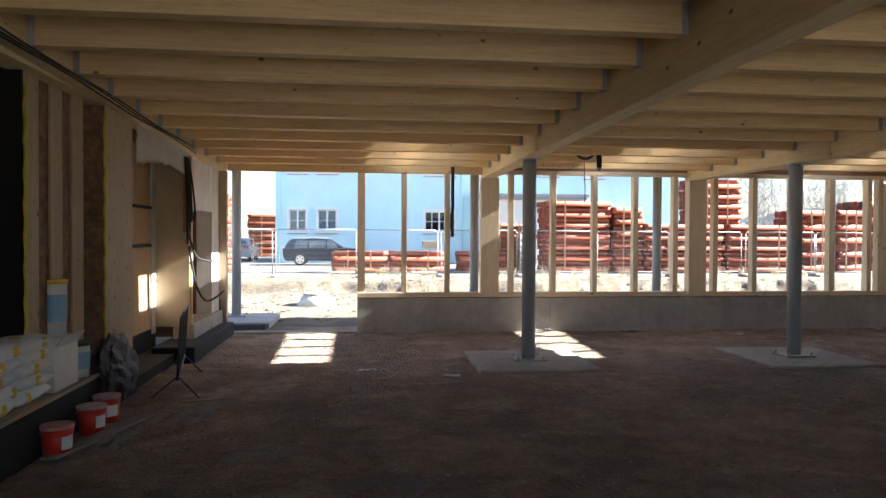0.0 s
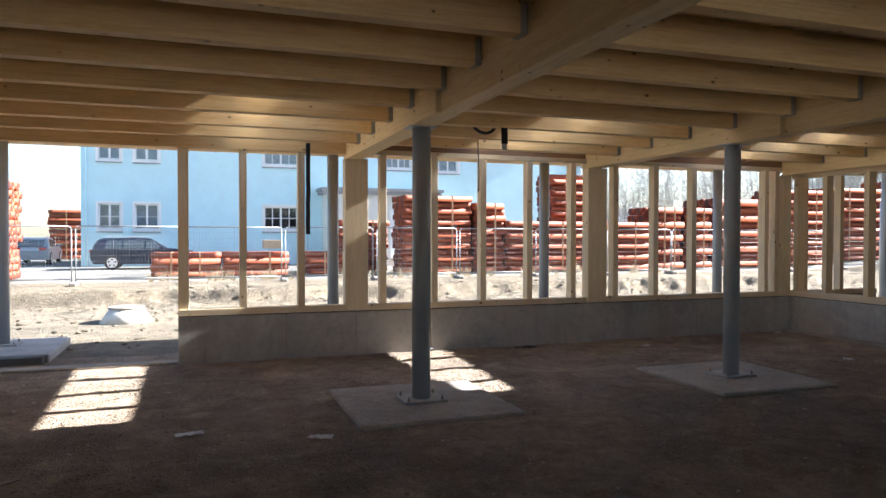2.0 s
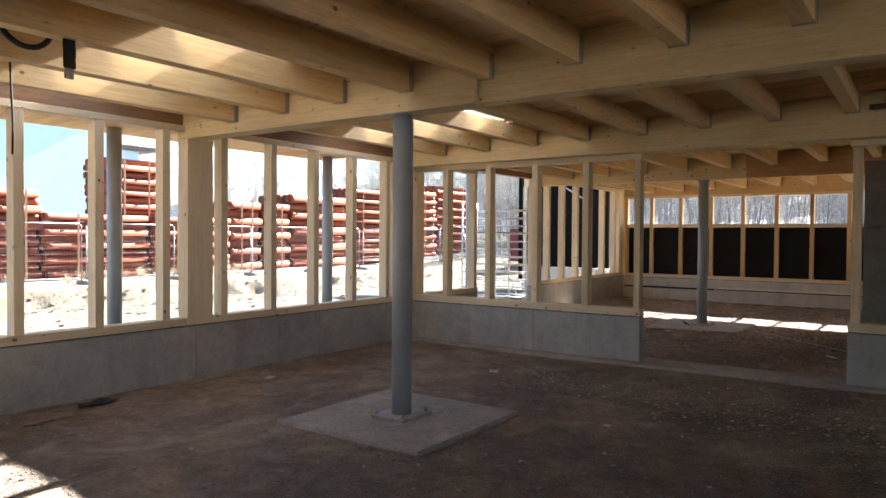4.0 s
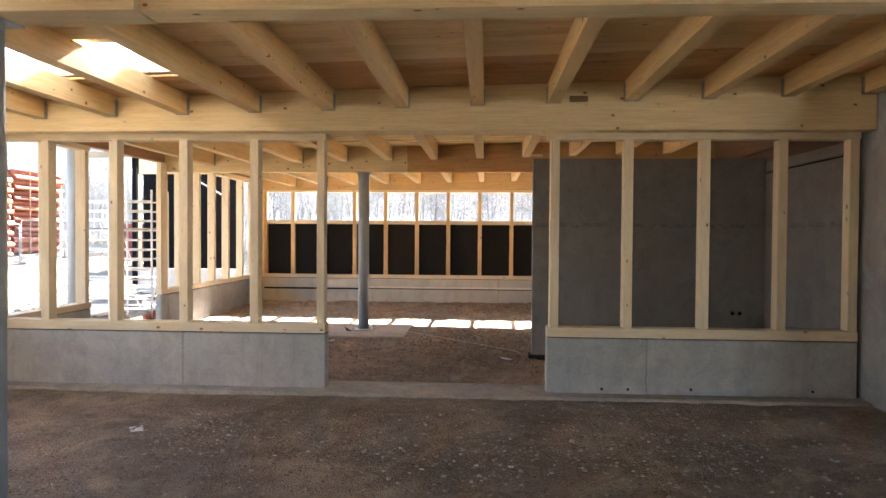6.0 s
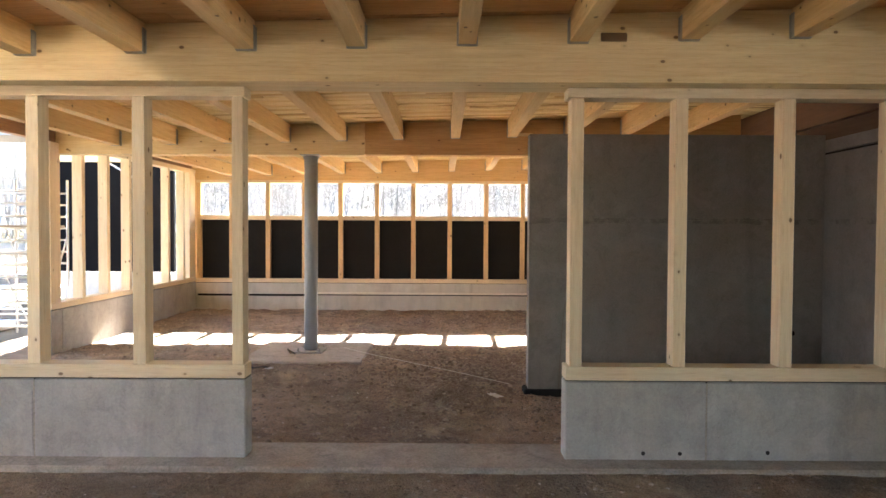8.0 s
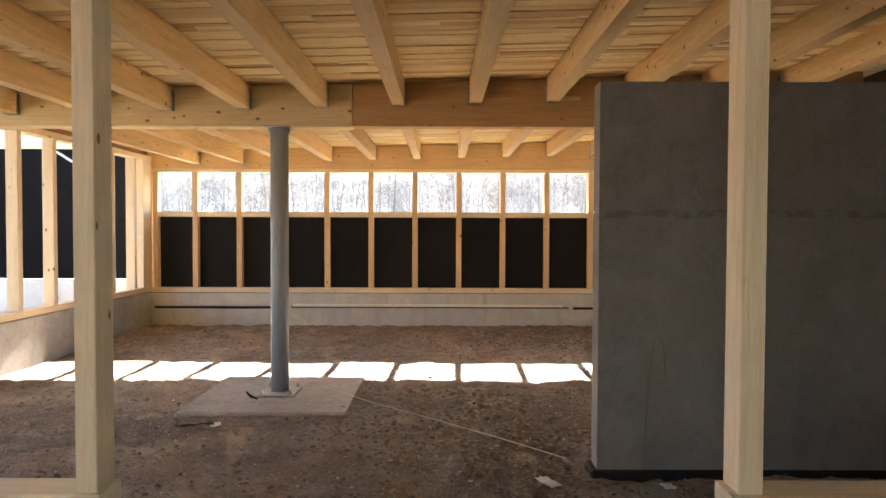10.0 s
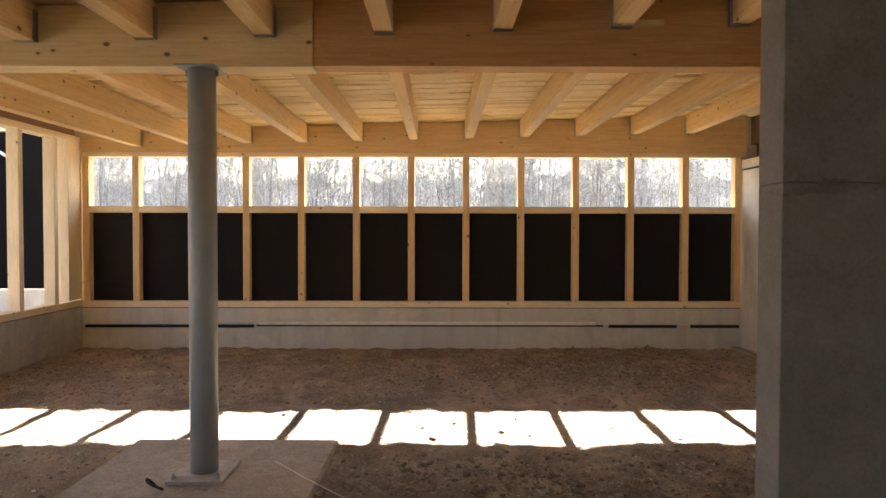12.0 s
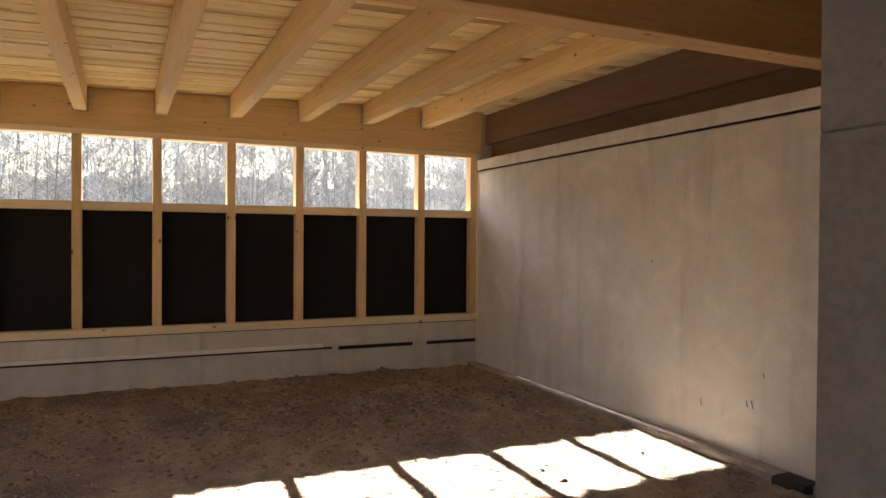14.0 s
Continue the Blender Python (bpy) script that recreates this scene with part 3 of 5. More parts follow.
                box(bm, -0.003, 0.001, q * (w + 0.0046), q * (w + 0.016), -0.004, h - 0.06)
            box(bm, -0.004, 0.06, -w - 0.0045, w + 0.0045, -0.006, -0.0005)
            meshes[L] = me, mesh_of("joist_hanger", bm, galv)
        me, hm = meshes[L]
        j = thing("ceiling_joist", "glued timber ceiling joist hung in steel shoes", "joist", "ceiling joists", at=(x0, y, joist_z(y) + lift))
        shared("joist", me, j)
        shared("joist_hanger", hm, j)
        shared("joist_hanger", hm, j, (L, 0, 0), (0, 0, math.pi))


# roof lights: edges at the south end, edges at the north end, south and north limits
LIGHTS = ((0.22, 1.62, 0.15, 1.55, 11.78, 15.33), (5.03, 6.35, 4.70, 6.17, 11.42, 15.42), (10.1, 11.34, 9.9, 11.34, 11.65, 15.25))


def ceiling():
    """Broad boards over the first room, narrow uneven strips over the second."""
    rnd = random.Random(71)
    verts, faces, mats = [], [], []
    x = -4.6
    while x < 25.5:
        room2 = x > 12.9
        wd = rnd.choice((0.075, 0.09, 0.11, 0.14, 0.17)) if room2 else 0.2
        gap = rnd.choice((0.003, 0.006, 0.014)) if room2 else 0.004
        end = 16.1 if room2 else 18.3
        runs = [(-4.4, end)]
        for a, b, e, f, c, d in LIGHTS:
            if min(a, e) - 0.1 < x + wd / 2 < max(b, f) + 0.05:
                runs = [(-4.4, c), (d, end)]
        for a, b in runs:
            y = a
            while y < b - 0.01:
                y1 = min(b, y + (rnd.uniform(1.2, 4.5) if room2 else rnd.uniform(3.5, 7.0)))
                dz = rnd.uniform(-0.002, 0.012) if room2 else rnd.uniform(-0.002, 0.003)
                za, zb = joist_z(y) + JOIST_H + dz, joist_z(y1) + JOIST_H + dz
                k = len(verts)
                for t in (0, 0.026):
                    verts += [(x, y, za + t), (x + wd - gap, y, za + t), (x + wd - gap, y1 - 0.003, zb + t), (x, y1 - 0.003, zb + t)]
                faces += [[k + q for q in f] for f in ((3, 2, 1, 0), (4, 5, 6, 7), (0, 1, 5, 4), (1, 2, 6, 5), (2, 3, 7, 6), (3, 0, 4, 7))]
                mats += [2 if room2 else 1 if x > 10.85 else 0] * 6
                y = y1
        x += wd
    me = bpy.data.meshes.new("ceiling")
    me.from_pydata(verts, [], faces)
    for mt in (board_wood, board_red, board_pale):
        me.materials.append(mt)
    me.polygons.foreach_set("material_index", mats)
    return tagged(new("ceiling", me), "rough-sawn spruce roof boards over the joists", "ceiling", kind="structure")


ceiling()


def roof():
    bm = bmesh.new()
    def slab(x0, x1, x2, x3, y0, y1):
        za, zb = joist_z(y0) + JOIST_H + 0.045, joist_z(y1) + JOIST_H + 0.045
        vs = [bm.verts.new(c) for c in ((x0, y0, za), (x1, y0, za), (x3, y1, zb), (x2, y1, zb),
                                        (x0, y0, za + 0.24), (x1, y0, za + 0.24), (x3, y1, zb + 0.24), (x2, y1, zb + 0.24))]
        for f in ((3, 2, 1, 0), (4, 5, 6, 7), (0, 1, 5, 4), (1, 2, 6, 5), (2, 3, 7, 6), (3, 0, 4, 7)):
            bm.faces.new([vs[q] for q in f])
    left = -6.3
    for a, b, e, f, c, d in LIGHTS:
        lo, hi = min(a, e) - 0.3, max(b, f) + 0.3
        slab(left, lo, left, lo, -4.5, 18.3)
        slab(lo, hi, lo, hi, -4.5, c)
        slab(lo, hi, lo, hi, d, 18.3)
        slab(lo, a, lo, e, c, d)
        slab(b, hi, f, hi, c, d)
        left = hi
    slab(left, 12.95, left, 12.95, -4.5, 18.3)
    slab(12.95, 25.7, 12.95, 25.7, -4.5, 16.15)
    return tagged(part("roof", bm, plate_x), "layered timber roof deck with open roof lights", "roof", kind="structure")


roof()
# stays out of view; added so that the yard columns lie in shade
tagged(block("canopy", None, plate_x, 12.96, 25.7, 16.16, 18.3, 4.45, 4.62), "unseen timber canopy added to shade the yard of the second room", "canopy", kind="structure")
joist_bay(-3.42, BEAMS[0] - 0.12, -15, 3, -0.115, 0.0, 0.065)
joist_bay(BEAMS[0] + 0.125, BEAMS[1] - 0.12, -15, 3, -0.115, 0.0, 0.065)
joist_bay(BEAMS[1] + 0.125, FACE3, -15, 3, -0.05, 0.05)
joist_bay(BEAMS[2] + 0.12, BEAMS[3] - 0.135, -7, 3, -0.03, 0.008)
joist_bay(BEAMS[3] + 0.135, XB, -7, 3, -0.03)


# ---- west side: concrete door wall, recess, stud wall on a plinth ----
def osb_material():
    m = Mat("oriented strand board", 0.7)
    v = m.coords((1, 1, 1))
    vo = m.node("ShaderNodeTexVoronoi", Scale=22.0)
    m.link(v, vo.inputs["Vector"])
    c = m.ramp(m.noise(v, 9.0, 4, 0.6), [(0.3, (0.13, 0.07, 0.038)), (0.7, (0.27, 0.155, 0.085))])
    c = m.mix(0.35, c, vo.outputs["Color"], "SOFT_LIGHT")
    m.color(c)
    m.bump(vo.outputs["Distance"], 0.2, 0.004)
    return m.m


osb = osb_material()
plywood = wood("plywood panel", 2, (0.62, 0.44, 0.25), (0.50, 0.34, 0.18), False)
film_white = plain("white vapour membrane", (0.80, 0.78, 0.73), 0.55, 0.0, 0.1, 3.0, 0.3)
film_clear = plain("milky plastic strip", (0.55, 0.55, 0.52), 0.3, 0.0, 0.1, 8.0)
yellow_rope = plain("yellow cord", (0.55, 0.42, 0.03), 0.7)

tan_bounce = plain("tan wall end with sun bounce", (0.46, 0.36, 0.24), 0.85, 0.0, 0.1, 2.0, 0.1)
dw = thing("wall_west_door", "pale concrete wall with a deep door opening and bitumen foot", "wall", kind="structure")
# south end panel: warm bounce from the sun patch is put into its tan
for dims in ((-4.24, -3.6, 12.82, 12.98, 0.5, 3.66), (-3.92, -3.6, 14.72, 15.58, 0.5, 3.66), (-3.92, -3.6, 12.98, 14.72, 2.69, 3.66)):
    block("wall_panel", dw, conc_fair if dims[0] > -4 else tan_bounce, *dims, bevel=0.006)
# dark lining added for the unlit space behind the door opening
block("niche_back", dw, fascia_shade, -5.05, -5.0, 12.9, 14.8, 0.3, 2.8)
block("niche_side", dw, fascia_shade, -4.99, -3.93, 12.9, 12.975, 0.3, 2.8)
block("niche_side", dw, fascia_shade, -4.99, -3.93, 14.725, 14.8, 0.3, 2.8)
block("niche_top", dw, fascia_shade, -4.99, -3.93, 12.976, 14.724, 2.70, 2.8)
block("niche_floor", dw, conc_pad, -4.99, -3.91, 12.976, 14.724, 0.3, 0.53)
block("plinth", dw, conc_pad, -3.905, -3.52, 12.83, 15.62, -0.2, 0.55, bevel=0.02)
block("bitumen_ledge", dw, bitumen, -4.0, -3.28, 11.82, 15.45, -0.2, 0.27, bevel=0.02)
block("wall_plate", dw, glulam_y, -3.9, -3.6, 12.2, 15.55, 3.665, 4.0)
block("door_frame_post", dw, plank_wood, -3.62, -3.44, 15.44, 15.60, 0.06, 3.64)
block("jamb_strip", dw, plywood, -3.6, -3.57, 12.84, 12.93, 0.55, 3.66)
block("dark_board", dw, fascia_wood, -3.64, -3.58, 12.5, 12.815, 2.25, 3.66, label="dark brown board at the wall head")

rc = thing("wall_west_recess", "recess lined with plywood and a white membrane above", "wall", kind="structure")
block("back_wall", rc, osb, -4.4, -4.27, 9.6, 12.95, -0.1, 4.1)
block("plywood_panel", rc, plywood, -4.26, -4.22, 9.72, 12.54, 0.5, 3.75)
block("plastic_strip", rc, film_clear, -4.25, -4.2, 12.55, 12.81, 0.4, 3.75)
for z in (2.66, 1.98):
    block("black_bracket", rc, black_web, -4.219, -4.18, 11.3, 12.5, z, z + 0.05)
block("recess_floor", rc, bitumen, -4.2, -3.62, 9.7, 12.81, -0.1, 0.16)
block("bitumen_foot", rc, bitumen, -4.26, -4.205, 9.7, 12.81, -0.1, 0.495)
block("wall_plate", rc, glulam_y, -3.9, -3.6, -4.2, 12.83, 3.82, 4.04)


def membrane():
    bm = bmesh.new()
    n, rows = 26, 8
    grid = [[bm.verts.new((-3.585 + 0.03 * noise.noise(Vector((i * 0.35, j * 0.5, 0))), 9.72 + 2.95 * i / n,
                           3.84 - (0.66 - 0.13 * math.sin(math.pi * i / n) - 0.06 * i / n + 0.03 * noise.noise(Vector((i * 0.5, 0, 4)))) * j / rows)) for i in range(n + 1)] for j in range(rows + 1)]
    for j in range(rows):
        for i in range(n):
            bm.faces.new((grid[j][i], grid[j][i + 1], grid[j + 1][i + 1], grid[j + 1][i]))
    bmesh.ops.solidify(bm, geom=bm.faces[:], thickness=0.006)
    return part("membrane", bm, film_white, rc, "sagging white vapour membrane", True)


membrane()

sw = thing("wall_west_studs", "timber stud wall with strand board on a black plinth", "wall", kind="structure")
stud_grey = wood("weathered stud timber", 2, (0.50, 0.40, 0.26), (0.36, 0.27, 0.16))
block("wide_post", sw, stud_grey, -3.95, -3.62, 8.66, 9.68, 0.5, 3.82)
block("strand_board", sw, osb, -3.95, -3.78, 7.0, 8.15, 0.5, 3.82)
block("strand_board", sw, osb, -3.95, -3.63, 8.64, 8.659, 0.5, 3.82)
block("strand_board", sw, osb, -4.1, -3.951, 6.87, 8.66, 0.5, 3.82)
for y0, y1 in ((6.83, 7.15), (7.43, 7.72), (7.99, 8.31)):
    block("stud", sw, stud_grey, -3.779, -3.75, y0, y1, 0.5, 3.82)
# black boards put the shade beyond the open bay into the colour
block("strand_board", sw, black_board, -6.2, -6.1, -4.2, 7.0, -0.2, 4.3)
block("side_board", sw, black_board, -6.1, -3.752, 6.78, 6.829, -0.2, 4.3)
block("back_board", sw, osb, -6.2, -4.2, 9.7, 9.8, -0.2, 4.1)
block("plinth", sw, bitumen, -4.2, -3.56, -4.2, 9.7, -0.3, 0.48, bevel=0.01)
block("edge_plank", sw, plank_wood, -4.15, -3.54, 4.0, 8.55, 0.485, 0.525)
bm = bmesh.new()
vs = [bm.verts.new((x, y, joist_z(y) + dz)) for dz in (-0.045, JOIST_H - 0.004) for x, y in ((-3.594, -4.2), (-3.42, -4.2), (-3.42, 15.36), (-3.594, 15.36))]
for f in ((3, 2, 1, 0), (4, 5, 6, 7), (0, 1, 5, 4), (1, 2, 6, 5), (2, 3, 7, 6), (3, 0, 4, 7)):
    bm.faces.new([vs[q] for q in f])
part("ledger", bm, glulam_y, sw, "glued timber ledger that carries the joist ends")

# cable along the wall head and the coil on the corner post
def curve_thing(name, pts, r, material, label, category, parent=None, res=3):
    cu = bpy.data.curves.new(name, "CURVE")
    cu.dimensions, cu.bevel_depth, cu.bevel_resolution, cu.resolution_u = "3D", r, res, 6
    sp = cu.splines.new("NURBS")
    sp.points.add(len(pts) - 1)
    for p, c in zip(sp.points, pts):
        p.co = (*c, 1)
    sp.use_endpoint_u, sp.order_u = True, 3
    tmp = bpy.data.objects.new(name, cu)
    me = bpy.data.meshes.new_from_object(tmp)
    bpy.data.objects.remove(tmp)
    me.materials.append(material)
    for p in me.polygons:
        p.use_smooth = True
    ob = new(name, me)
    if parent:
        ob.parent = parent
    else:
        tagged(ob, label, category)
    return ob


wc = thing("wall_cable", "black cables clipped along the head of the wall", "cable")
for i, (dx, dz, r) in enumerate(((0.0, 0.02, 0.011), (0.012, -0.015, 0.009), (0.004, -0.045, 0.011))):
    curve_thing("cable_strand", [(-3.395 + dx, y, joist_z(y) - 0.03 + dz + 0.018 * math.sin(y * 1.7 + i)) for y in (4, 5, 6, 7, 8, 9, 10, 11, 12, 12.4)], r, black_rubber, "", "", wc, 2)
coil = thing("cable_coil", "bundle of black cables hanging on the corner post", "cable")
random.seed(4)
for i in range(7):
    a = random.random() * 0.1
    y0 = 12.34 + 0.035 * i
    curve_thing("cable_strand", [(-3.56, y0, 3.6), (-3.52 + a * 0.5, y0 - 0.05, 3.2), (-3.5 + a, y0 - 0.12 + a, 2.4), (-3.53, y0 + 0.02, 1.9 + 0.12 * i), (-3.55, y0 + 0.1, 2.6), (-3.56, y0 + 0.02, 3.55)], 0.017, black_rubber, "", "", coil, 2)
curve_thing("cable_end", [(-3.53, 12.45, 2.3), (-3.5, 12.6, 1.9), (-3.42, 12.9, 1.72), (-3.3, 13.3, 1.70)], 0.02, black_rubber, "", "", coil, 2)
curve_thing("cable_end", [(-3.53, 12.5, 2.0), (-3.48, 12.6, 1.4), (-3.4, 12.95, 0.98), (-3.3, 13.3, 0.92), (-3.2, 13.9, 1.08)], 0.02, black_rubber, "", "", coil, 2)
for y, z0, z1 in ((6.83, 0.6, 3.7), (8.62, 0.6, 3.7)):
    curve_thing("yellow_cord", [(-3.61 - 0.125 * (y < 8), y - 0.01 + 0.025 * math.sin(k * 2.2), z0 + (z1 - z0) * k / 27) for k in range(28)], 0.016, yellow_rope, "thin yellow cord hanging down the timber", "cord")

# ---- site clutter by the west wall ----
bucket_red = plain("red plastic", (0.62, 0.035, 0.02), 0.38, 0.0, 0.06)
smeared = plain("pale pink adhesive on red plastic", (0.62, 0.36, 0.36), 0.6, 0.0, 0.45, 11.0, 0.3)
white_plastic = plain("white plastic", (0.72, 0.72, 0.72), 0.4, 0.0, 0.06)
paper_white = plain("white printed paper sack", (0.78, 0.79, 0.80), 0.6, 0.0, 0.08)
paper_yellow = plain("yellow print", (0.75, 0.5, 0.03), 0.6)
print_blue = plain("pale blue print", (0.25, 0.42, 0.6), 0.5)
dark_tarp = plain("dark plastic sheet", (0.032, 0.033, 0.042), 0.5, 0.0, 0.3, 6.0, 0.5)
cardboard = plain("cardboard", (0.5, 0.42, 0.32), 0.8)


def bucket(x, y, h=0.31, r=0.145, mat=None, name="bucket", label="open red plastic bucket with a smeared pale rim"):
    b = thing(name, label, "bucket", "buckets by the plinth", at=(x, y, 0))
    bm = bmesh.new()
    rod(bm, (0, 0, 0), (0, 0, h - 0.02), r * 0.86, r, 32)
    rod(bm, (0, 0, h * 0.80), (0, 0, h * 0.84), r * 1.03, r * 1.03, 32)
    part("bucket_body", bm, mat or bucket_red, b, smooth=True)
    bm = bmesh.new()
    seg = 32
    prof = [(r * 1.0, h - 0.03), (r * 1.07, h - 0.03), (r * 1.07, h), (r * 0.97, h + 0.004), (r * 0.93, h - 0.05), (r * 0.92, h - 0.07)]
    rings = [[bm.verts.new((q * math.cos(6.2832 * k / seg), q * math.sin(6.2832 * k / seg), z)) for k in range(seg)] for q, z in prof]
    for a, b2 in zip(rings, rings[1:]):
        for k in range(seg):
            bm.faces.new((a[k], a[(k + 1) % seg], b2[(k + 1) % seg], b2[k]))
    part("rim", bm, smeared, b, "rim smeared with pale adhesive", True)
    bm = bmesh.new()
    rod(bm, (0, 0, h - 0.02), (0, 0, h + 0.0015), r * 0.95, r * 0.95, 32)
    for v in bm.verts:
        v.co.z -= 0.012 * abs(noise.noise(v.co * 14))
    part("residue", bm, smeared, b, "pale pink adhesive residue")
    bm = bmesh.new()
    for i in range(6):
        a0 = -1.1 + 0.16 * i
        rr = r * 0.965
        for z0, z1 in ((0.08, 0.21),):
            vs = [bm.verts.new((rr * math.cos(a) * (0.985 if z == z0 else 1.02), rr * math.sin(a) * (0.985 if z == z0 else 1.02), z)) for a, z in ((a0, z0), (a0 + 0.16, z0), (a0 + 0.16, z1), (a0, z1))]
            bm.faces.new(vs)
    bmesh.ops.remove_doubles(bm, verts=bm.verts[:], dist=1e-4)
    bmesh.ops.solidify(bm, geom=bm.faces[:], thickness=-0.003)
    part("paper_label", bm, paper_white, b, "torn white label")
    bm = bmesh.new()
    for i in range(12):
        a0, a1 = math.pi * i / 12, math.pi * (i + 1) / 12
        rod(bm, (r * 1.06 * math.cos(a0), r * 1.06 * math.sin(a0) * 0.5 - r * 0.2, h * 0.8 - 0.09 * math.sin(a0)), (r * 1.06 * math.cos(a1), r * 1.06 * math.sin(a1) * 0.5 - r * 0.2, h * 0.8 - 0.09 * math.sin(a1)), 0.005, seg=6)
    part("handle", bm, galv, b, "thin wire handle")
    b.rotation_euler = (0, 0, random.random() * 0.6 - 0.3)
    return b


bucket(-3.40, 6.72)
bucket(-3.37, 7.52)
bucket(-3.385, 8.02)


def sack(x, y, z, rz, tilt=0.0):
    s = thing("cement_sack", "white paper sack with yellow print, stacked on the plinth", "sack", "sacks on the plinth", at=(x, y, z))
    bm = bmesh.new()
    bmesh.ops.create_cube(bm, size=1.0)
    bmesh.ops.subdivide_edges(bm, edges=bm.edges[:], cuts=7, use_grid_fill=True)
    for v in bm.verts:
        c = v.co
        ux, uy = c.x * 2, c.y * 2
        flat = (1 - abs(ux) ** 4) ** 0.5 * (1 - abs(uy) ** 4) ** 0.5 if abs(ux) < 1 and abs(uy) < 1 else 0.0
        c.x, c.y, c.z = c.x * 0.40, c.y * 0.62, c.z * (0.03 + 0.13 * flat)
        c += 0.012 * Vector(noise.noise_vector(Vector((c.x * 9 + x * 7, c.y * 9 + y * 5, c.z * 9 + z * 3))))
    part("paper_sack", bm, paper_white, s, smooth=True)
    bm = bmesh.new()
    u = random.random() * 0.44 - 0.22
    bmesh.ops.create_cone(bm, cap_ends=True, segments=16, radius1=0.05, radius2=0.05, depth=0.01, matrix=pose(0.197, u, 0.0, 0, 90, 0))
    part("yellow_print", bm, paper_yellow, s, "round yellow print")
    bm = bmesh.new()
    bmesh.ops.create_cone(bm, cap_ends=True, segments=16, radius1=0.06, radius2=0.06, depth=0.012, matrix=pose(0.04, -u, 0.078))
    part("yellow_print", bm, paper_yellow, s, "round yellow print")
    s.rotation_euler = (tilt, 0.12 * (random.random() - 0.5), rz)
    return s


random.seed(11)
for k in range(5):
    for j in range(2):
        sack(-3.80 + 0.03 * random.random(), 6.05 + 0.66 * j + 0.05 * random.random(), 0.61 + 0.125 * k, 0.12 * (random.random() - 0.5), 0.06 * (random.random() - 0.5))


def carton():
    c = thing("carton", "white cardboard box with open flaps on the plinth", "box", at=(-3.78, 7.45, 0.527))
    bm = bmesh.new()
    box(bm, -0.18, 0.18, -0.3, 0.3, 0, 0.56, 0.008)
    part("box_body", bm, white_plastic, c)
    bm = bmesh.new()
    box(bm, 0.172, 0.182, -0.29, 0.29, 0, 0.16)
    f = part("flap", bm, white_plastic, c)
    f.location, f.rotation_euler = (0.02, 0, 0.555), (0, 0.6, 0)


carton()


def tub(x, y, z, label, r=0.13, h=0.42, mat=None):
    t = thing("plastic_tub", label, "tub", at=(x, y, z))
    bm = bmesh.new()
    rod(bm, (0, 0, 0), (0, 0, h), r * 0.92, r, 28)
    part("tub_body", bm, white_plastic, t, smooth=True)
    bm = bmesh.new()
    rod(bm, (0, 0, h - 0.03), (0, 0, h + 0.01), r * 1.07, r * 1.07, 28)
    part("lid", bm, mat or paper_yellow, t, smooth=True)
    bm = bmesh.new()
    rod(bm, (0, 0, h * 0.25), (0, 0, h * 0.75), r * 0.985, r * 1.005, 28, False)
    part("print_band", bm, print_blue, t, "pale blue printed band", True)
    return t


tub(-3.76, 7.52, 1.09, "tall white tub with a yellow lid and blue print", 0.13, 0.6)
tub(-3.74, 8.05, 0.527, "squat white tub with a dark lid", 0.15, 0.40, dark_tarp)


def heap():
    bm = bmesh.new()
    bmesh.ops.create_icosphere(bm, subdivisions=4, radius=1.0)
    for v in bm.verts:
        n = noise.fractal(v.co * 2.4, 0.8, 2.1, 4)
        v.co *= 1 + 0.28 * n
        v.co = Vector((v.co.x * 0.19, v.co.y * 0.58, v.co.z * 0.40))
        if v.co.x > 0:
            v.co.z -= 0.9 * v.co.x
        v.co += Vector((-3.55, 8.78, 0.50))
    return tagged(part("plastic_sheet", bm, dark_tarp, smooth=True), "crumpled dark plastic sheet slumped over the plinth edge", "sheet")


heap()


def barrier():
    b = thing("barrier", "dark steel crowd barrier standing on crossed feet", "barrier", at=(-2.93, 9.3, 0))
    steel = plain("dark painted steel", (0.06, 0.068, 0.078), 0.45, 0.4)
    bm = bmesh.new()
    L = 2.1
    for z in (0.22, 1.06):
        rod(bm, (0, 0, z), (0, L, z), 0.019, seg=10)
    for y in (0, L):
        rod(bm, (0, y, 0.22), (0, y, 1.06), 0.019, seg=10)
    part("tube_frame", bm, steel, b, smooth=True)
    bm = bmesh.new()
    for k in range(1, 18):
        rod(bm, (0, L * k / 18, 0.22), (0, L * k / 18, 1.06), 0.008, seg=6)
    part("upright_bars", bm, steel, b)
    for y in (0.12, L - 0.12):
        bm = bmesh.new()
        for s in (-1, 1):
            rod(bm, (0, y, 0.24), (0.3 * s, y - 0.3, 0.012), 0.013, seg=6)
        part("foot", bm, steel, b)
    b.rotation_euler = (0, 0.06, 0.2)
    return b


barrier()

# ---- straps and cords under the roof ----
def strap(name, label, x, y, z0, z1, wd, th=0.012, tip=False):
    s = thing(name, label, "strap", at=(x, y, 0))
    bm = bmesh.new()
    n = 14
    rows = [(0.02 * noise.noise(Vector((0, 0, i * 0.4 + x))), z1 + (z0 - z1) * i / n) for i in range(n + 1)]
    for (dx, z), (dx2, z2) in zip(rows, rows[1:]):
        vs = [bm.verts.new(c) for c in ((dx - wd / 2, -th, z), (dx + wd / 2, -th, z), (dx2 + wd / 2, -th, z2), (dx2 - wd / 2, -th, z2))]
        bm.faces.new(vs)
    bmesh.ops.remove_doubles(bm, verts=bm.verts[:], dist=1e-5)
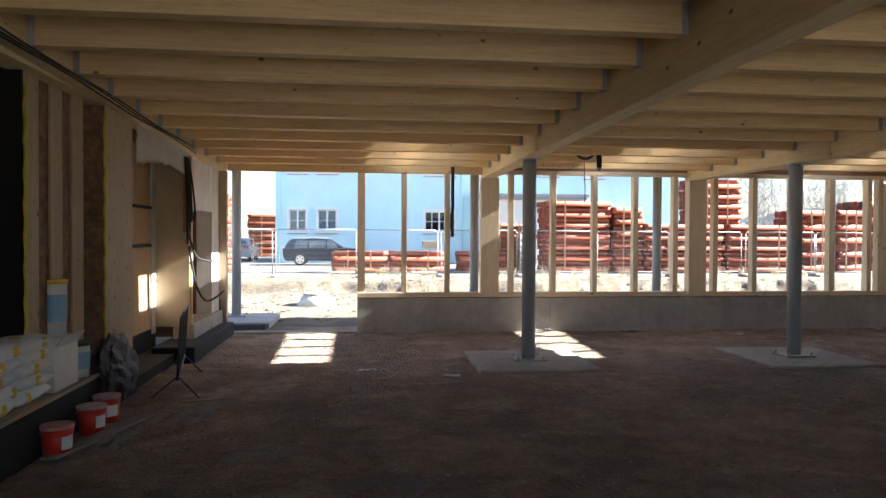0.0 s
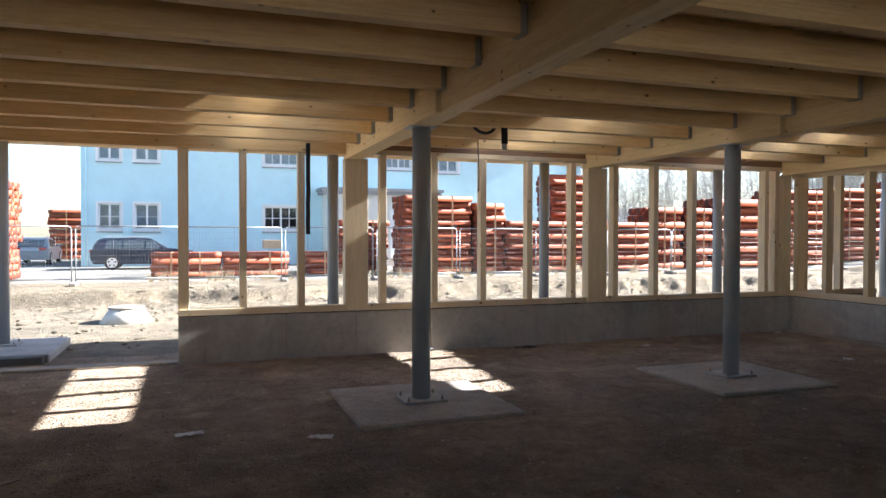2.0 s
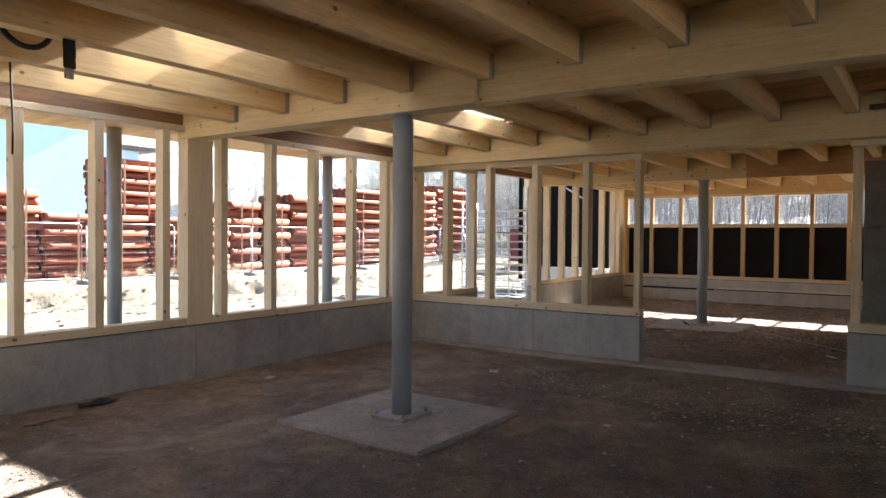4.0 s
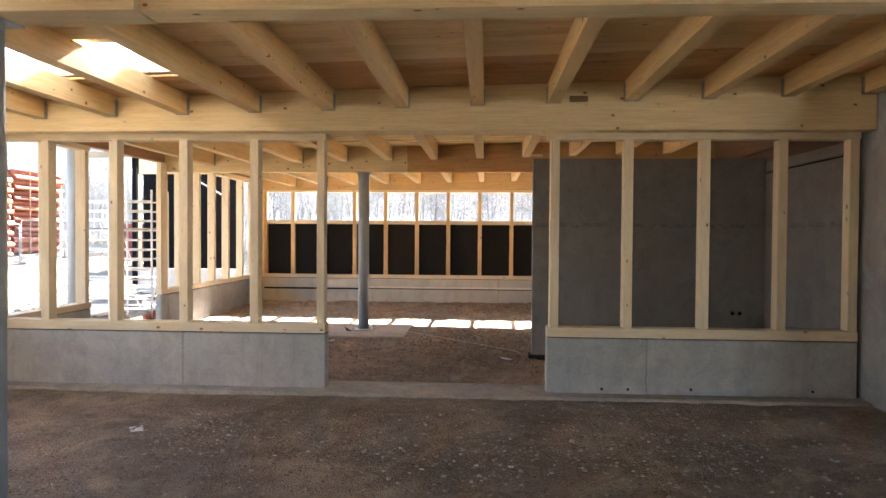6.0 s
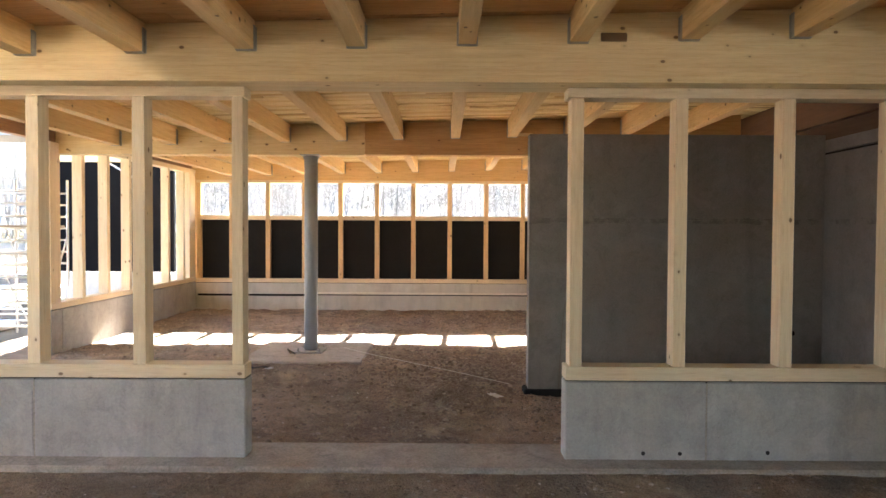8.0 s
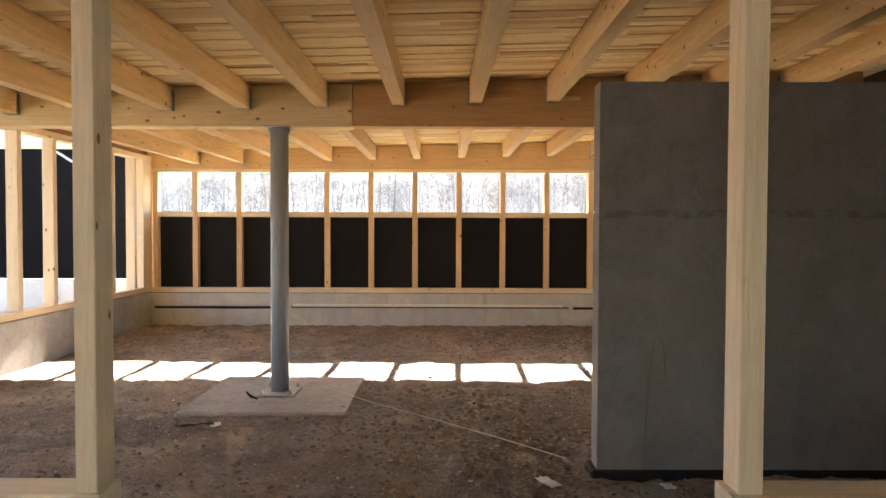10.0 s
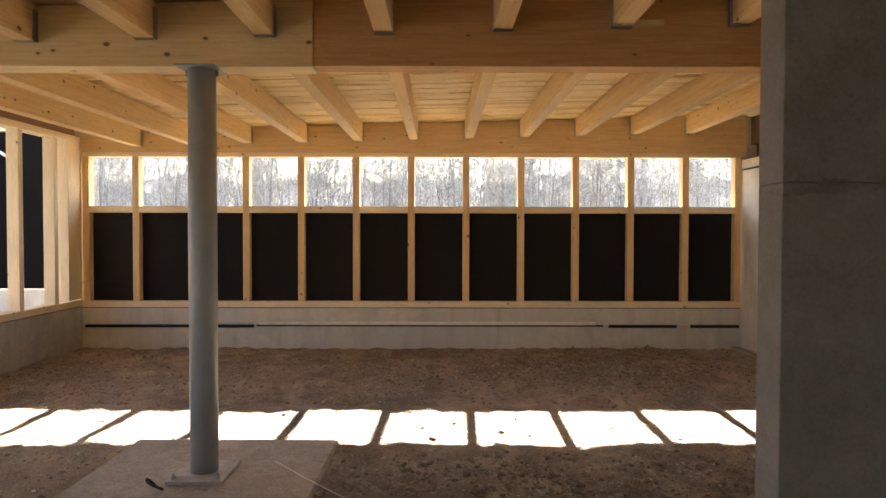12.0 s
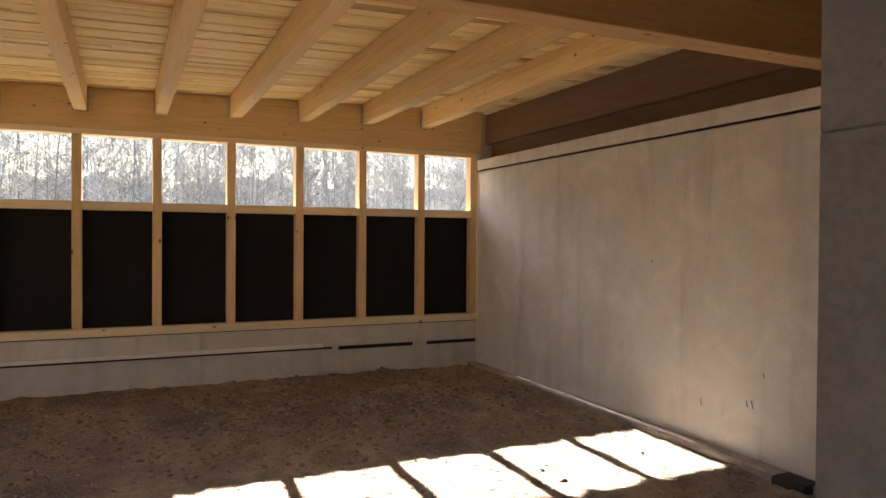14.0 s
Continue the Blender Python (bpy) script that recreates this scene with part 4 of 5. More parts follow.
    bmesh.ops.solidify(bm, geom=bm.faces[:], thickness=th)
    part("webbing", bm, black_web, s)
    if tip:
        bm = bmesh.new()
        box(bm, -wd * 0.3, wd * 0.42, -0.018, 0.012, z0 - 0.085, z0 + 0.01, 0.004)
        part("metal_end", bm, galv, s, "steel end fitting")
    return s


strap("hanging_strap", "black webbing strap with a steel end hanging from a joist", 4.03, 12.30, 3.52, joist_z(12.3) + JOIST_H, 0.10, tip=True)
strap("hanging_strap", "long narrow black strap hanging beside the window post", 1.62, 15.35, 2.19, 3.80, 0.075)
curve_thing("sling_loop", [(3.66, 12.75, 4.09), (3.68, 12.745, 3.96), (3.71, 12.74, 3.83), (3.83, 12.72, 3.73), (3.98, 12.70, 3.73), (4.1, 12.72, 3.85), (4.13, 12.74, 3.98), (4.15, 12.75, 4.09)], 0.024, black_web, "black sling loop hanging under the roof boards", "sling")
curve_thing("cord", [(4.2, 13.75, 4.02), (4.22, 13.75, 3.5), (4.24, 13.76, 3.2), (4.23, 13.76, 2.92)], 0.010, black_web, "thin dark cord hanging under the roof light", "cord")

# ---- things in the second room ----
plank_dark = plain("dark grey concrete", (0.11, 0.11, 0.115), 0.85, 0.0, 0.2, 5.0, 0.2)
pale_lath = plain("pale planed lath", (0.80, 0.76, 0.68), 0.7)
mortise = plain("fresh cut end grain", (0.80, 0.66, 0.42), 0.7)
shade_cut = plain("shade inside a timber cut", (0.16, 0.10, 0.05), 0.9)
# proud dark block stands for the shade inside a mortise
tagged(block("beam_mortise", None, shade_cut, FACE3 - 0.012, FACE3 + 0.004, 6.90, 7.14, 3.95, 4.03, bevel=0.012), "mortise in the beam, its shade drawn as a dark block", "cut")
tagged(block("wood_wedge", None, mortise, BEAMS[3] - 0.15, BEAMS[3] - 0.116, 7.0, 7.3, 3.91, 3.965, bevel=0.008), "pale wooden wedge in the beam side", "wedge")
# black discs: the shade inside the socket holes is put into the colour
for y in (3.78, 3.90):
    bm = bmesh.new()
    bmesh.ops.create_cone(bm, cap_ends=True, segments=20, radius1=0.036, radius2=0.036, depth=0.006, matrix=pose(15.623, y, 0.84, 0, 90, 0))
    tagged(part("socket_hole", bm, bitumen), "round dark socket hole in the concrete", "socket", "socket holes")
# tie holes too are flat discs, coloured black for their shaded insides
for y, z in ((6.634, 0.097), (6.282, 0.096), (5.441, 0.11), (3.84, 0.116)):
    bm = bmesh.new()
    bmesh.ops.create_cone(bm, cap_ends=True, segments=14, radius1=0.02, radius2=0.02, depth=0.006, matrix=pose(XE - 0.001, y, z, 0, 90, 0))
    tagged(part("tie_hole", bm, bitumen), "small dark formwork tie hole in the low wall", "hole", "tie holes")
curve_thing("wire_hook", [(15.60, 6.98, 0.06), (15.605, 6.96, 0.5), (15.605, 6.93, 1.0), (15.58, 6.9, 1.27), (15.57, 6.84, 1.27), (15.58, 6.80, 1.1), (15.6, 6.8, 0.9)], 0.0035, plain("rusty tie wire", (0.2, 0.16, 0.12), 0.6, 0.4), "bent thin wire sticking up at the concrete wall", "wire")
curve_thing("ground_cord", [(18.9, 10.4, 0.06), (18.17, 9.81, 0.06), (17.6, 9.2, 0.055), (17.09, 8.68, 0.05), (16.5, 8.1, 0.05), (15.95, 7.62, 0.05)], 0.005, plain("pale cord", (0.6, 0.58, 0.52), 0.7), "pale cord lying across the soil", "cord")
curve_thing("column_wire", [(18.30, 11.25, 0.05), (18.22, 11.3, 0.16), (18.15, 11.25, 0.12), (18.2, 11.15, 0.06)], 0.012, black_rubber, "short bent black wire on the footing", "wire")
for x, z, h in ((19.45, 0.87, 0.09), (19.58, 0.57, 0.13), (19.64, 0.56, 0.10), (20.23, 0.46, 0.12), (21.0, 1.9, 0.06)):
    bm = bmesh.new()
    box(bm, -0.004, 0.004, -0.002, 0.002, -h * 0.3, h * 0.3)
    o = tagged(part("wall_scratch", bm, plank_dark), "short dark scratch in the pale concrete", "scratch", "scratches in the concrete")
    o.location, o.rotation_euler = (x, 3.371, z), (0, 0.25, 0)
bm = bmesh.new()
box(bm, 18.78, 19.15, 3.40, 3.64, -0.05, 0.068, 0.03)
tagged(part("bitumen_pad", bm, bitumen), "dark bitumen pad at the foot of the concrete wall", "pad")
tagged(block("wooden_lath", None, pale_lath, XB - 0.05, XB - 0.005, 6.05, 12.2, 0.454, 0.508, bevel=0.003), "long pale lath in the wall slot", "lath")
# the slot is a recess; proud dark strips put its shade into the colour
tagged(block("dark_strip", None, bitumen, XB - 0.012, XB + 0.02, 5.9, 12.25, 0.422, 0.452, bevel=0.003), "dark strip for the shade in the wall slot", "strip", "strips in the wall slot")
for y0, y1 in ((12.3, 15.38), (4.55, 5.8), (3.4, 4.3)):
    tagged(block("dark_strip", None, bitumen, XB - 0.014, XB + 0.02, y0, y1, 0.40, 0.455, bevel=0.003), "dark strip for the shade in the wall slot", "strip", "strips in the wall slot")
# stones on the soil
def stones(name, n, region, lo, hi, material, label, seed):
    rnd = random.Random(seed)
    base = bmesh.new()
    bmesh.ops.create_icosphere(base, subdivisions=1, radius=1.0)
    bv = [v.co.copy() for v in base.verts]
    bf = [[v.index for v in f.verts] for f in base.faces]
    base.free()
    verts, faces = [], []
    for _ in range(n):
        x, y = region(rnd)
        while (19.3 < x < 21.2 or any(abs(x - px) < 1.06 and abs(y - py) < 1.06 for px, py in PADS)) and 0 < y < 15.4 and rnd.random() < 0.93:
            x, y = region(rnd)
        s = lo + (hi - lo) * rnd.random() ** 3
        q = Euler((rnd.uniform(-0.35, 0.35), rnd.uniform(-0.35, 0.35), rnd.random() * 6)).to_matrix()
        sx = Vector((s, s * (0.6 + 0.4 * rnd.random()), s * (0.30 + 0.28 * rnd.random())))
        o = Vector((x, y, ground_height(x, y) + s * 0.15))
        k = len(verts)
        for v in bv:
            verts.append(o + q @ Vector((v.x * sx.x, v.y * sx.y, v.z * sx.z)) * (0.62 + 0.6 * rnd.random()))
        faces += [[k + i for i in f] for f in bf]
    me = bpy.data.meshes.new(name)
    me.from_pydata(verts, [], faces)
    me.materials.append(material)
    return tagged(new(name, me), label, "stones", kind="stuff")


def stone_material(name, low, mid, high, top):
    m = Mat(name, 0.92)
    g = m.t.nodes.new("ShaderNodeNewGeometry")
    m.color(m.ramp(g.outputs["Random Per Island"], [(0.0, low), (0.5, mid), (0.85, high), (1.0, top)]))
    m.bump(m.noise(m.coords((1, 1, 1), False), 60.0, 4), 0.3, 0.004)
    return m.m


stone_mat = stone_material("field stones", (0.24, 0.195, 0.155), (0.38, 0.32, 0.265), (0.50, 0.44, 0.38), (0.72, 0.67, 0.60))
clod_mat = stone_material("dry soil clods", (0.16, 0.122, 0.094), (0.25, 0.197, 0.155), (0.34, 0.275, 0.22), (0.48, 0.40, 0.33))
ROOM1 = lambda r: (-3.0 + 15.4 * r.random(), 1.5 + 13.6 * r.random())
ROOM2 = lambda r: (13.2 + 12.0 * r.random(), 3.7 + 11.6 * r.random())
stones("loose_stones", 5200, ROOM1, 0.005, 0.030, soil, "small stones and clods on the trodden soil", 3)
stones("clods", 900, ROOM1, 0.015, 0.04, soil, "larger clods trodden into the soil", 33)
stones("loose_stones", 4200, ROOM1, 0.005, 0.030, stone_mat, "pale pebbles on the trodden soil", 13)
stones("gravel_spill", 2600, lambda r: (10.4 + 0.75 * r.gauss(0, 1), 7.4 + 1.7 * r.gauss(0, 1)), 0.006, 0.036, stone_mat, "gravel spilled before the doorway", 41)
stones("gravel_spill", 700, lambda r: (10.7 + 0.35 * r.gauss(0, 1), 11.4 + 0.3 * r.gauss(0, 1)), 0.005, 0.028, stone_mat, "small patch of pale gravel on the soil", 42)
stones("clods", 14000, ROOM2, 0.008, 0.038, clod_mat, "clods and stones on the raked soil", 5)
stones("clods", 4200, lambda r: (17.3 + 1.4 * r.gauss(0, 1), 8.2 + 1.2 * r.gauss(0, 1)), 0.009, 0.046, clod_mat, "heaped clods beside the footing", 6)
stones("clods", 2600, lambda r: (23.3 + 0.9 * r.gauss(0, 1), 6.2 + 1.6 * r.gauss(0, 1)), 0.01, 0.05, clod_mat, "clods raked towards the end wall", 7)
stones("loose_stones", 8500, ROOM2, 0.005, 0.022, stone_mat, "pale stones on the raked soil", 15)
stones("loam_clods", 5200, lambda r: (-14 + 44 * r.random(), 24.9 + 2.6 * r.random()), 0.012, 0.05, bank_loam, "brown lumps along the cut bank", 18)
stones("loam_clods", 2600, lambda r: (-14 + 44 * r.random(), 17.6 + 9.5 * r.random()), 0.015, 0.11, loam, "lumps of dry loam on the excavated bank", 8)


def chips():
    rnd = random.Random(21)
    verts, faces = [], []
    for _ in range(800):
        x, y = -3.0 + 15.5 * rnd.random(), 2.0 + 13.2 * rnd.random()
        L, wd = 0.010 + 0.08 * rnd.random() ** 4, 0.003 + 0.012 * rnd.random() ** 2
        a = rnd.random() * 6.28
        z = ground_height(x, y) + 0.012
        ca, sa = math.cos(a), math.sin(a)
        k = len(verts)
        for dz in (0, 0.006):
            for u, v in ((-L, -wd), (L, -wd), (L, wd), (-L, wd)):
                verts.append((x + u * ca - v * sa, y + u * sa + v * ca, z + dz + 0.02 * u))
        faces += [(k + 3, k + 2, k + 1, k), (k + 4, k + 5, k + 6, k + 7)] + [(k + i, k + (i + 1) % 4, k + 4 + (i + 1) % 4, k + 4 + i) for i in range(4)]
    me = bpy.data.meshes.new("wood_chips")
    me.from_pydata(verts, [], faces)
    me.materials.append(plank_wood)
    return tagged(new("wood_chips", me), "scattered wood offcuts and splinters on the soil", "offcuts", kind="stuff")


chips()
for x, y, L, a in ((-2.5, 8.95, 0.55, 0.1), (-1.9, 9.8, 0.35, 0.5), (10.62, 12.1, 0.14, -0.4), (5.2, 9.6, 0.22, 1.1), (8.9, 8.3, 0.2, -0.6), (0.9, 8.2, 0.3, 0.25), (5.6, 14.2, 0.2, 0.1), (4.2, 14.9, 0.4, 0.2), (3.4, 14.6, 0.3, -0.2), (9.6, 14.6, 0.12, 0.9)):
    o = tagged(block("wood_offcut", None, plank_wood, -L / 2, L / 2, -0.03, 0.03, 0, 0.012, bevel=0.002), "pale wood offcut lying on the soil", "offcut", "wood offcuts")
    o.location, o.rotation_euler = (x, y, ground_height(x, y) + 0.012), (0.03, -0.03, a)


# dried mortar on the soil, board along the plinth
def mortar_spill(cx, cy, rx, ry, seed):
    bm = bmesh.new()
    seg, rings = 40, 7
    rows = []
    for j in range(1, rings + 1):
        row = []
        for i in range(seg):
            a = 6.2832 * i / seg
            q = j / rings * (1 + 0.55 * noise.noise(Vector((math.cos(a) * 2.2, math.sin(a) * 2.2, seed))) + 0.3 * noise.noise(Vector((math.cos(a) * 7, math.sin(a) * 7, seed))))
            x, y = cx + rx * q * math.cos(a), cy + ry * q * math.sin(a)
            lump = 0.006 + 0.03 * noise.noise(Vector((x * 9, y * 9, seed)))
            row.append(bm.verts.new((x, y, ground_height(x, y) + (lump if j < rings else -0.03))))
        rows.append(row)
    bm.faces.new(rows[0])
    for a, b in zip(rows, rows[1:]):
        for i in range(seg):
            bm.faces.new((a[i], b[i], b[(i + 1) % seg], a[(i + 1) % seg]))
    return tagged(part("mortar_spill", bm, mortar, smooth=True), "dried grey mortar spilled on the soil", "mortar", "mortar spills")


mortar = concrete("dried grey mortar dust", (0.38, 0.37, 0.36), (0.15, 0.14, 0.13), 0.95, 0.0)
grey_ply = wood("grey dusty board", 1, (0.30, 0.28, 0.26), (0.19, 0.175, 0.16), False)
for args in ((-2.62, 8.25, 0.48, 0.62, 1), (-2.3, 8.75, 0.35, 0.2, 2), (-1.45, 6.55, 0.42, 0.27, 3), (-3.05, 7.3, 0.2, 0.7, 4), (-0.2, 5.6, 0.5, 0.2, 5)):
    mortar_spill(*args)
o = tagged(block("grey_board", None, grey_ply, -0.08, 0.08, -0.85, 0.85, 0, 0.03, bevel=0.004), "grey weathered board lying along the black plinth", "board", "loose boards")
o.location, o.rotation_euler = (-3.16, 7.3, ground_height(-3.16, 7.3) + 0.03), (0.01, 0, -0.28)


# odds and ends along the walls and by the footing
def scrap(x, y, L, W, a, material, label, h=0.02):
    bm = bmesh.new()
    bmesh.ops.create_grid(bm, x_segments=6, y_segments=5, size=0.5)
    for v in bm.verts:
        n = noise.noise(Vector((v.co.x * 3 + x, v.co.y * 3 + y, 1)))
        v.co = Vector((v.co.x * L * (1 + 0.2 * n), v.co.y * W * (1 - 0.2 * n), h * abs(n) * 1.6 + 0.008))
    bmesh.ops.solidify(bm, geom=bm.faces[:], thickness=0.004)
    o = tagged(part("packaging_scrap", bm, material), label, "scrap", "scraps on the soil")
    o.location, o.rotation_euler = (x, y, ground_height(x, y) + 0.012), (0, 0, a)


for x, y, L, W, a in ((8.14, 14.53, 0.16, 0.1, 0.3), (12.1, 15.15, 0.14, 0.12, 1.0), (17.23, 11.37, 0.17, 0.12, 0.4), (15.45, 7.86, 0.24, 0.12, 0.5), (15.3, 6.85, 0.12, 0.1, 0.2), (-0.33, 10.93, 0.3, 0.15, 0.2), (1.0, 10.35, 0.25, 0.12, -0.3), (10.6, 12.08, 0.2, 0.14, 0.5), (8.6, 9.4, 0.1, 0.08, 0.1)):
    scrap(x, y, L, W, a, paper_white, "crumpled scrap of white packaging on the soil")
scrap(3.75, 15.25, 0.34, 0.14, 0.1, dark_tarp, "dark crumpled foil scrap at the foot of the low wall", 0.08)
scrap(17.1, 11.55, 0.4, 0.06, -1.2, dark_tarp, "dark strip of foil on the soil beside the footing", 0.03)
scrap(5.77, 15.05, 0.5, 0.2, 0.15, dark_tarp, "dark foil scrap at the foot of the low wall", 0.05)
for x, y, L, W, a in ((7.75, 15.27, 1.35, 0.16, 0.2), (5.0, 14.65, 0.6, 0.05, 0.12)):
    o = tagged(block("loose_board", None, plank_wood, -L / 2, L / 2, -W / 2, W / 2, 0, 0.025, bevel=0.003), "pale board lying at the foot of the low wall", "board", "loose boards")
    o.location, o.rotation_euler = (x, y, ground_height(x, y) + 0.012), (0.04, 0, a)


# ---- yard: door step, manhole, fence ----
st = thing("door_step", "concrete block step and slab outside the door opening", "step", kind="structure")
block("slab", st, conc, -3.95, -2.62, 16.3, 18.5, -0.2, 0.14, bevel=0.02)
block("block", st, plank_dark, -3.42, -2.68, 16.08, 16.295, -0.1, 0.13, bevel=0.015)
tagged(block("threshold", None, conc_pad, -3.5, -0.5, 15.45, 15.75, -0.2, 0.03, bevel=0.02), "rough concrete strip under the door opening", "threshold", kind="structure")


def manhole():
    mh = thing("manhole", "pale concrete manhole cone with a flat cover in the loam", "manhole", at=(-1.9, 22.0, 0.1))
    bm = bmesh.new()
    rod(bm, (0, 0, -0.2), (0, 0, 0.24), 0.7, 0.40, 32)
    part("cone", bm, conc_fair, mh, smooth=True)
    bm = bmesh.new()
    rod(bm, (0, 0, 0.24), (0, 0, 0.29), 0.42, 0.42, 32)
    part("cover", bm, conc_pad, mh, smooth=True)


manhole()


def mobile_fence(x0, count, y):
    L, Hh = 3.45, 2.0
    bm = bmesh.new()
    r = 0.021
    for x in (0.06, L - 0.06):
        rod(bm, (x, 0, 0.03), (x, 0, Hh - 0.08), r, seg=10)
    rod(bm, (0.14, 0, Hh), (L - 0.14, 0, Hh), r, seg=10)
    rod(bm, (0.06, 0, 0.2), (L - 0.06, 0, 0.2), r, seg=10)
    for a, b in ((0.06, 0.14), (L - 0.06, L - 0.14)):
        rod(bm, (a, 0, Hh - 0.08), (b, 0, Hh), r, seg=10)
    frame_me = mesh_of("tube_frame", bm, fence_steel, True)
    bm = bmesh.new()
    k = 0
    while 0.12 + k * 0.1 < L - 0.1:
        rod(bm, (0.12 + k * 0.1, 0, 0.2), (0.12 + k * 0.1, 0, Hh), 0.0022, seg=3, caps=False)
        k += 1
    for z in range(8):
        rod(bm, (0.06, 0, 0.4 + z * 0.2), (L - 0.06, 0, 0.4 + z * 0.2), 0.003, seg=3, caps=False)
    wire_me = mesh_of("wire_mesh", bm, fence_steel)
    bm = bmesh.new()
    box(bm, -0.11, 0.11, -0.34, 0.34, 0, 0.13, 0.03)
    foot_me = mesh_of("fence_foot", bm, conc_pad)
    for i in range(count):
        x = x0 + i * (L + 0.03)
        yy = y + 0.012 * (x + 5) + 0.05 * math.sin(i * 2.1)
        f = thing("mobile_fence_panel", "galvanised mobile site fence panel on a concrete foot", "fence", "site fence panels", at=(x, yy, ground_height(x, yy) + 0.02))
        f.rotation_euler = (0, 0, 0.012 + 0.02 * math.sin(i * 1.3))
        shared("tube_frame", frame_me, f)
        shared("wire_mesh", wire_me, f)
        shared("fence_foot", foot_me, f, (0, 0, -0.02))


mobile_fence(-11.1, 15, 29.2)


# ---- pipe stacks ----
def pipe_paint():
    m = Mat("orange-brown sewer pipe plastic", 0.62)
    m.b.inputs["Specular IOR Level"].default_value = 0.3
    c = m.ramp(m.info.outputs["Random"], [(0.0, (0.19, 0.040, 0.018)), (0.5, (0.27, 0.062, 0.027)), (1.0, (0.37, 0.098, 0.042))])
    c = m.mix(0.25, c, m.ramp(m.noise(m.coords((0.6, 4, 4)), 3.0, 4), [(0.35, (0.17, 0.042, 0.021)), (0.7, (0.40, 0.15, 0.08))]))
    m.color(c)
    return m.m


pipe_mat = pipe_paint()
pipe_shade = plain("shaded pipe mouth", (0.06, 0.018, 0.012), 0.7)
batten_mat = wood("pale packing batten", 2, (0.5, 0.29, 0.16), (0.38, 0.2, 0.1), False)
PIPES = {}


def pipe_mesh(L, r):
    key = (round(L, 2), r)
    if key not in PIPES:
        bm = bmesh.new()
        seg = 14
        rings = [(0.0, r * 0.86), (0.0, r * 1.13), (0.16, r * 1.13), (0.2, r), (L, r), (L, r * 0.9)]
        vs = [[bm.verts.new((x, q * math.cos(6.2832 * i / seg), q * math.sin(6.2832 * i / seg))) for i in range(seg)] for x, q in rings]
        vs.insert(0, [bm.verts.new((0.5, r * 0.86 * math.cos(6.2832 * i / seg), r * 0.86 * math.sin(6.2832 * i / seg))) for i in range(seg)])
        for a, b in zip(vs, vs[1:]):
            for i in range(seg):
                bm.faces.new((a[i], a[(i + 1) % seg], b[(i + 1) % seg], b[i]))
        # closing discs are coloured dark for the shade inside the hollow pipes
        for ring, rev in ((vs[0], False), (vs[-1], True)):
            f = bm.faces.new(ring)
            f.material_index = 1
        bmesh.ops.recalc_face_normals(bm, faces=bm.faces[:])
        PIPES[key] = mesh_of("pipe", bm, [pipe_mat, pipe_shade], True)
    return PIPES[key]


def pipe_stack(x0, x1, y0, rows, r, deep=6, pack=4, z=None, seed=0, label="stack of orange-brown plastic sewer pipes in battened packs"):
    rnd = random.Random(seed)
    L = x1 - x0 - 0.1
    zb = ground_height((x0 + x1) / 2, y0) if z is None else z
    s = thing("pipe_stack", label, "pipes", "pipe stacks in the yard", at=(x0, y0, zb))
    me = pipe_mesh(L, r)
    h, zz = 2 * r * 0.93, 0.06
    for row in range(rows):
        if row and row % pack == 0:
            zz += 0.05
        for d in range(deep):
            flip = (row + d) % 2
            off = 0.16 * rnd.random()
            ob = shared("pipe", me, s, (off if not flip else L + 0.1 - off, (d + 0.5 + 0.5 * (row % 2)) * 2 * r * 1.05, zz + r * 1.1), (rnd.random() * 0.02, 0, math.pi * flip))
        zz += h
    top = zz + r * 0.2
    wd = (deep + 0.5) * 2 * r * 1.05 + 0.02
    for u in ((0.3, 0.72) if L > 2.2 else (0.35, 0.7)):
        for yy in (-0.05, wd + 0.01):
            bm = bmesh.new()
            box(bm, L * u - 0.035, L * u + 0.035, yy, yy + 0.035, 0.0, top)
            part("packing_batten", bm, batten_mat, s)
        for k in range(0, rows + 1, pack):
            zk = min(0.02 + k * h + (k // pack) * 0.05, top - 0.04)
            bm = bmesh.new()
            box(bm, L * u - 0.035, L * u + 0.035, -0.01, wd + 0.005, zk, zk + 0.05)
            part("bearer", bm, batten_mat, s)
    return s


for i, (x0, x1, y0, rows, r) in enumerate((
        (-1.9, 0.68, 31.7, 4, 0.125), (0.74, 3.35, 31.7, 4, 0.125), (4.05, 6.3, 31.9, 4, 0.125), (5.6, 8.0, 33.6, 9, 0.13),
        (8.1, 11.35, 31.7, 13, 0.132), (11.42, 12.95, 31.7, 11, 0.145), (12.98, 17.0, 31.6, 9, 0.13), (16.2, 18.9, 33.4, 18, 0.132),
        (17.1, 20.9, 31.6, 9, 0.13), (21.0, 22.8, 31.8, 9, 0.175), (23.0, 24.6, 31.9, 9, 0.175), (24.8, 28.8, 32.0, 9, 0.205),
        (29.1, 33.0, 32.2, 15, 0.14), (33.2, 37.6, 32.4, 15, 0.14), (37.8, 42.2, 32.6, 16, 0.14), (-9.9, -6.5, 31.4, 13, 0.14))):
    pipe_stack(x0, x1, y0, rows, r, seed=i)
pipe_stack(-9.3, -5.6, 54.0, 13, 0.125, seed=40)
tagged(block("crate_lid", None, plank_wood, 2.3, 3.0, 31.72, 32.3, 1.66, 2.0, bevel=0.01), "pale wooden crate standing on the low pipes", "crate")


def bushes():
    rnd = random.Random(9)
    verts, faces = [], []
    for _ in range(60):
        cx, cy = -2 + 24 * rnd.random(), 30.0 + 1.3 * rnd.random()
